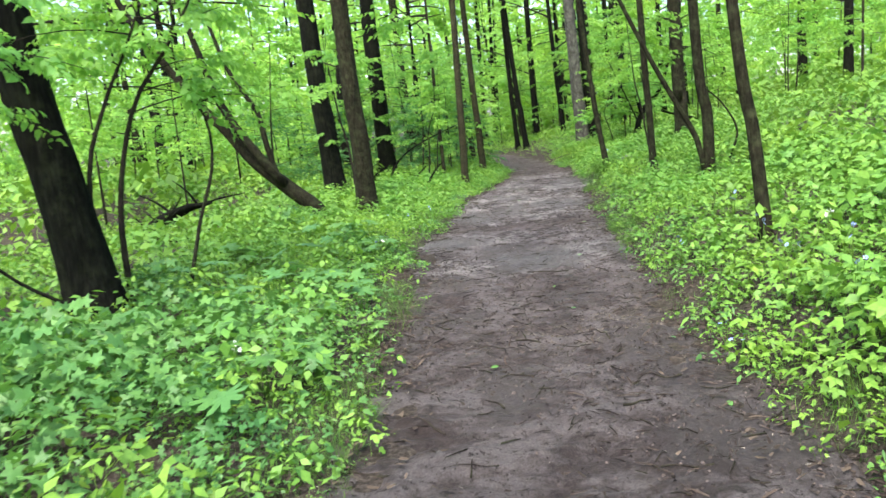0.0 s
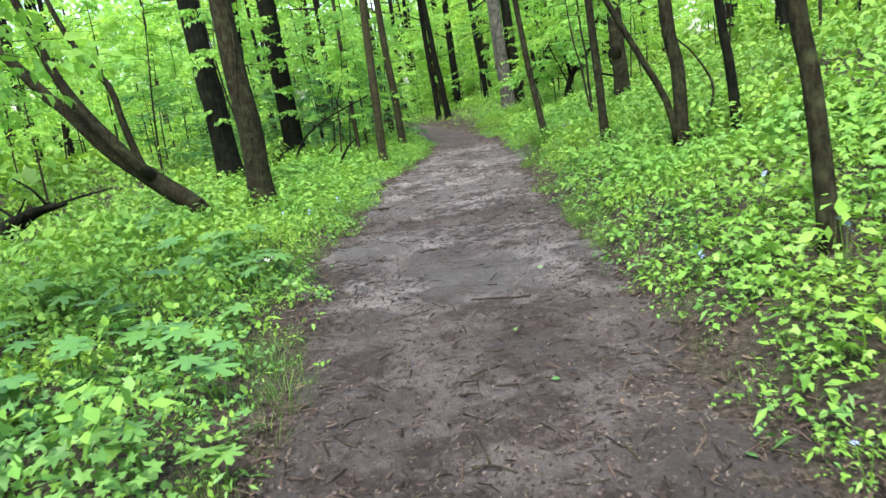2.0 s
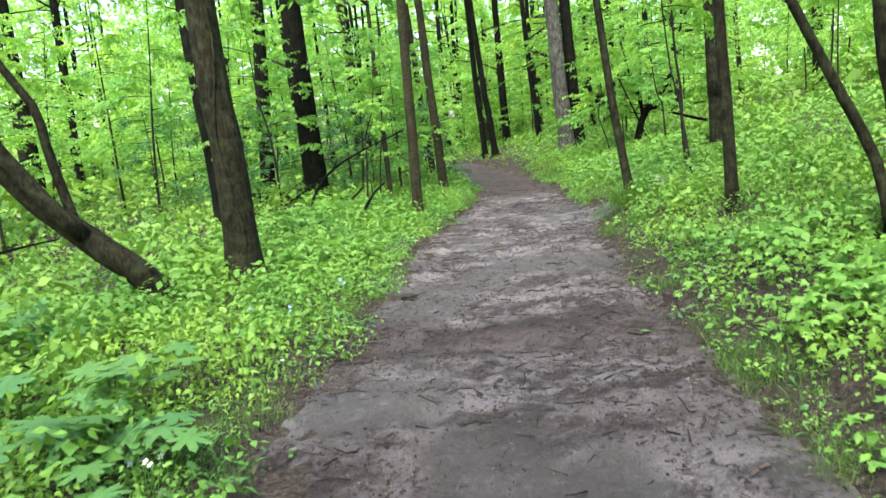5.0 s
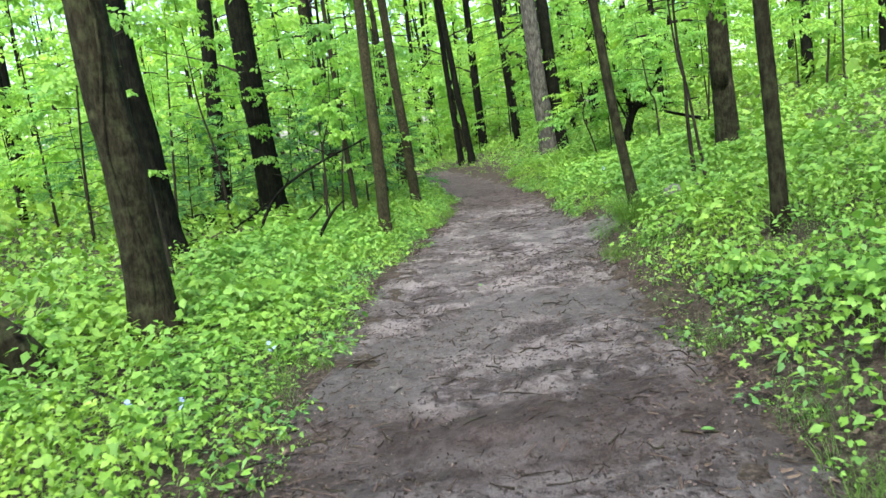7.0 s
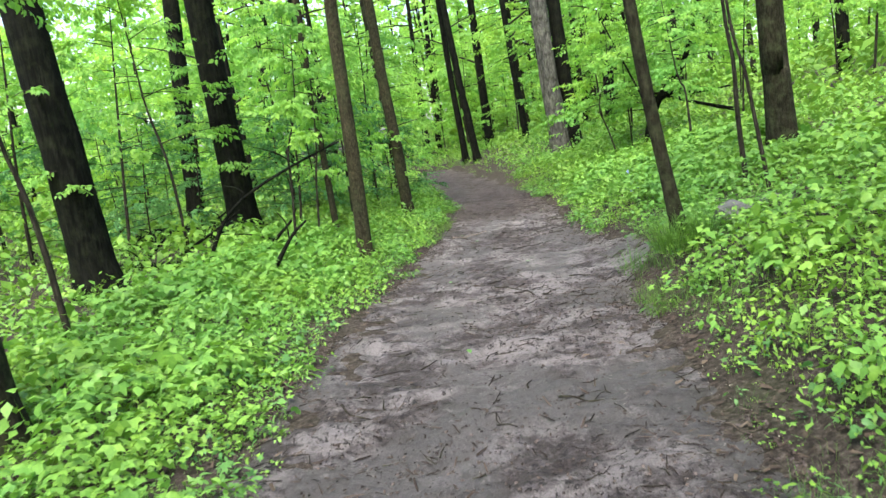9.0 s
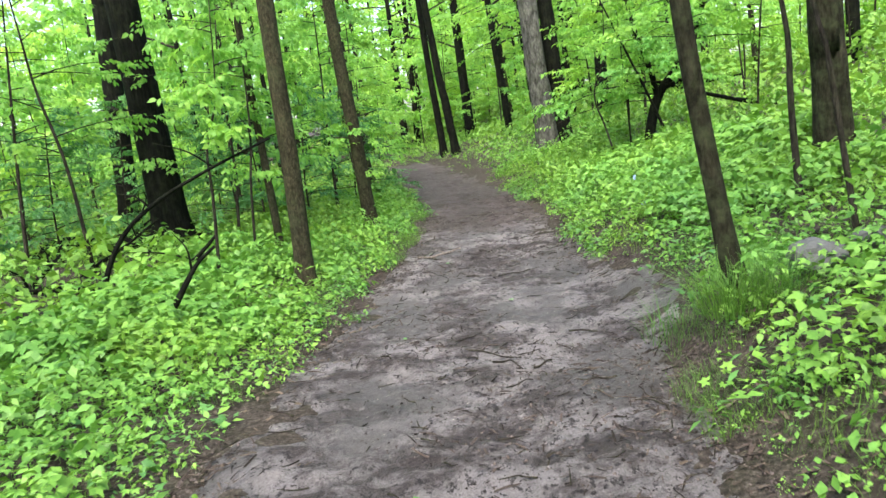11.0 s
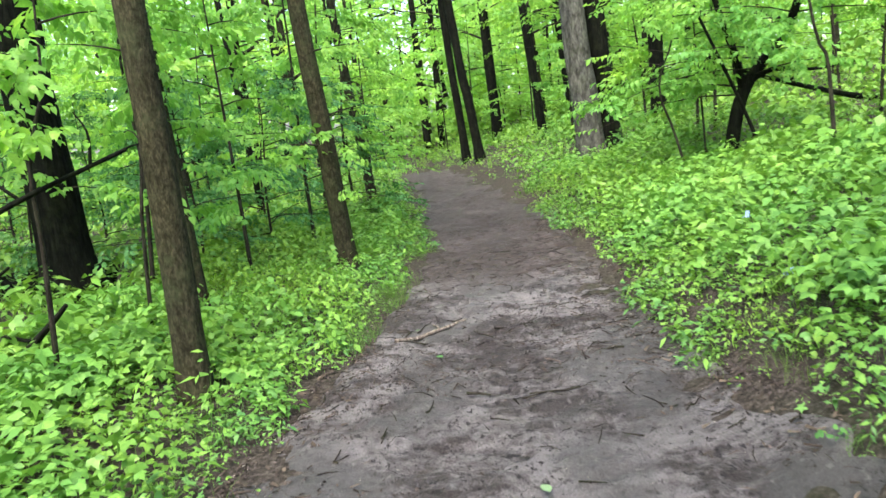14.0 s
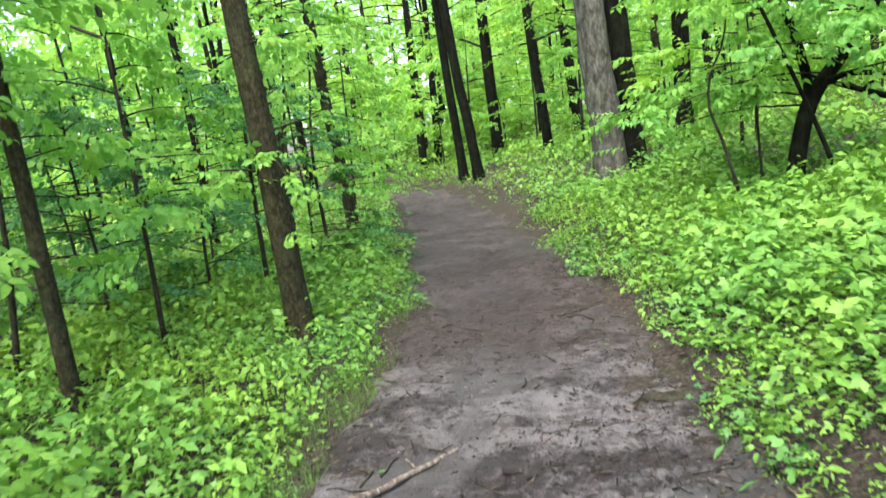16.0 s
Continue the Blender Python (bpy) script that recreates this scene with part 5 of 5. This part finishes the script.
def litter():
    """Chips, bud scales and dry leaves too many to count, and a few fallen green leaves."""
    def on_path(n, spread=0.15, lo=1.5, hi=26):
        y = rng.uniform(lo, hi, n)
        a, b = path_left(y) - spread, path_right(y) + spread
        return a + rng.beta(0.42, 0.42, n) * (b - a), y

    sliver = (np.array([(-0.5, -0.045, 0), (-0.1, -0.05, 0.03), (0.5, -0.02, 0), (0.5, 0.02, 0.02), (0.0, 0.05, 0.05), (-0.5, 0.045, 0.02), (0, 0, 0.09)], float),
              [np.array([(i, (i + 1) % 6, 6) for i in range(6)])])
    crumb = (np.array([(-0.5, -0.3, -0.2), (0.4, -0.4, -0.2), (0.5, 0.35, -0.2), (-0.35, 0.45, -0.2), (-0.2, 0.05, 0.3), (0.25, -0.05, 0.22)], float),
             [np.array([(0, 1, 5), (0, 5, 4), (1, 2, 5), (2, 4, 5), (2, 3, 4), (3, 0, 4)])])
    flat = (np.array([(-0.5, -0.16, 0), (0.5, -0.10, 0.05), (0.45, 0.14, 0.0), (-0.4, 0.18, 0.08)], float), [np.array([(0, 1, 2, 3)])])
    for name, mat, n, lo, hi, label in (("wood_chips", CHIP, 22000, 0.008, 0.036, "dark wood chips and bark crumbs on the path"),
                                        ("mud_crumbs", CRUMB, 24000, 0.005, 0.022, "small crumbs of dark mud on the path"),
                                        ("twig_litter", CHIP, 5200, 0.03, 0.13, "fine dark twig litter along the path"),
                                        ("verge_litter", LITTER, 4200, 0.02, 0.075, "brown stalks and dead stems along the verge"),
                                        ("bud_scales", PALE, 1900, 0.008, 0.022, "pale fallen bud scales on the path"),
                                        ("wood_shavings", SHAVING, 1300, 0.010, 0.032, "drift of tan wood shavings washed across the path"),
                                        ("bank_leaves", LITTER, 2200, 0.03, 0.08, "brown dry leaves on bare patches of the bank"),
                                        ("dry_leaves", LITTER, 2600, 0.02, 0.06, "brown dry leaves along the path's edges")):
        s = Soup()
        x, y = on_path(n)
        if name in ("dry_leaves", "verge_litter"):
            side = rng.uniform(0, 1, n) < 0.5
            x = np.where(side, path_left(y) - rng.normal(0.1, 0.25, n), path_right(y) + rng.normal(0.15, 0.3, n))
        if name == "wood_shavings":
            u = rng.beta(1.6, 1.0, n)
            x = 0.1 + 1.5 * u + rng.normal(0, 0.12, n)
            y = 5.62 + 0.5 * u * u + rng.normal(0, 0.16, n) - rng.gamma(1.0, 0.22, n)
        if name == "bank_leaves":
            x, y = rng.uniform(2.6, 7.0, n), rng.uniform(9.0, 19.0, n)
            ok = (bare(x, y) > 0.15) & (outside(x, y) > 0.1)
            x, y = x[ok], y[ok]
        if name in ("wood_chips", "mud_crumbs", "twig_litter"):
            ok = (noise2(x, y, 1.1, 81) + 0.5 * noise2(x, y, 4.0, 82) > rng.normal(-0.1, 0.25, n)) | (np.abs(y - 5.6) < 1.1)
            x, y = x[ok], y[ok]
        k = len(x)
        z = np.maximum(path_top(x, y), np.where(outside(x, y) > 0.05, ground_z(x, y), -9)) + (0.02 if name in ("dry_leaves", "verge_litter", "bank_leaves") else 0.005)
        shape = {"mud_crumbs": crumb, "twig_litter": sliver, "verge_litter": sliver, "wood_shavings": sliver, "bud_scales": sliver}.setdefault(name, flat)
        s.spread(shape, turns(rng.uniform(0, 6.28, k), rng.normal(0, 0.2, k), rng.normal(0, 0.25, k), rng.uniform(lo, hi, k)), np.stack([x, y, z], -1))
        tagged(s.build(name, mat), label, "litter", kind="stuff")
    bits = Soup()
    x, y = on_path(900, 0.1, 2.0, 24)
    for a, b in zip(x, y):
        az, n, bow = rng.uniform(0, 6.28), rng.uniform(0.04, 0.13), rng.normal(0, 0.2)
        line = [(a + n * (u * math.cos(az) - bow * u * (1 - u) * math.sin(az)), b + n * (u * math.sin(az) + bow * u * (1 - u) * math.cos(az))) for u in (0, 0.5, 1)]
        bits.add(*tube([(q[0], q[1], path_z(*q) + 0.004) for q in line], np.array((1, 0.8, 0.5)) * rng.uniform(0.002, 0.0055), 5))
    tagged(bits.build("twig_bits", BARK_TWIG), "short dark bits of twig strewn over the mud", "litter", kind="stuff")
    me = piece_mesh("fallen_leaf", (LEAF4[0] * (1.5, 1.5, 1), LEAF4[1]), LEAF_BLUE)
    pale = piece_mesh("fallen_leaf", (LEAF4[0] * (1.5, 1.5, 1), LEAF4[1]), PALE_LEAF)
    for i in range(16):
        x, y = on_path(1, -0.15, 3, 24)
        if i == 0:
            x, y = [2.42], [18.2]
        if i == 1:
            x, y = [1.45], [8.35]
        ob = new("fallen_leaf", pale if i < 2 else me)
        size = rng.uniform(0.025, 0.05) if i > 1 else 0.055
        ob.matrix_basis = Matrix.Translation((x[0], y[0], path_z(x[0], y[0]) + 0.018)) @ Euler((rng.normal(0, 0.12), rng.normal(0, 0.12), rng.uniform(0, 6))).to_matrix().to_4x4() @ Matrix.Diagonal((size, size, size, 1))
        tagged(ob, "pale fallen leaf lying flat on the mud" if i < 2 else "fallen green leaf lying flat on the mud", "leaf", "fallen leaves")


litter()
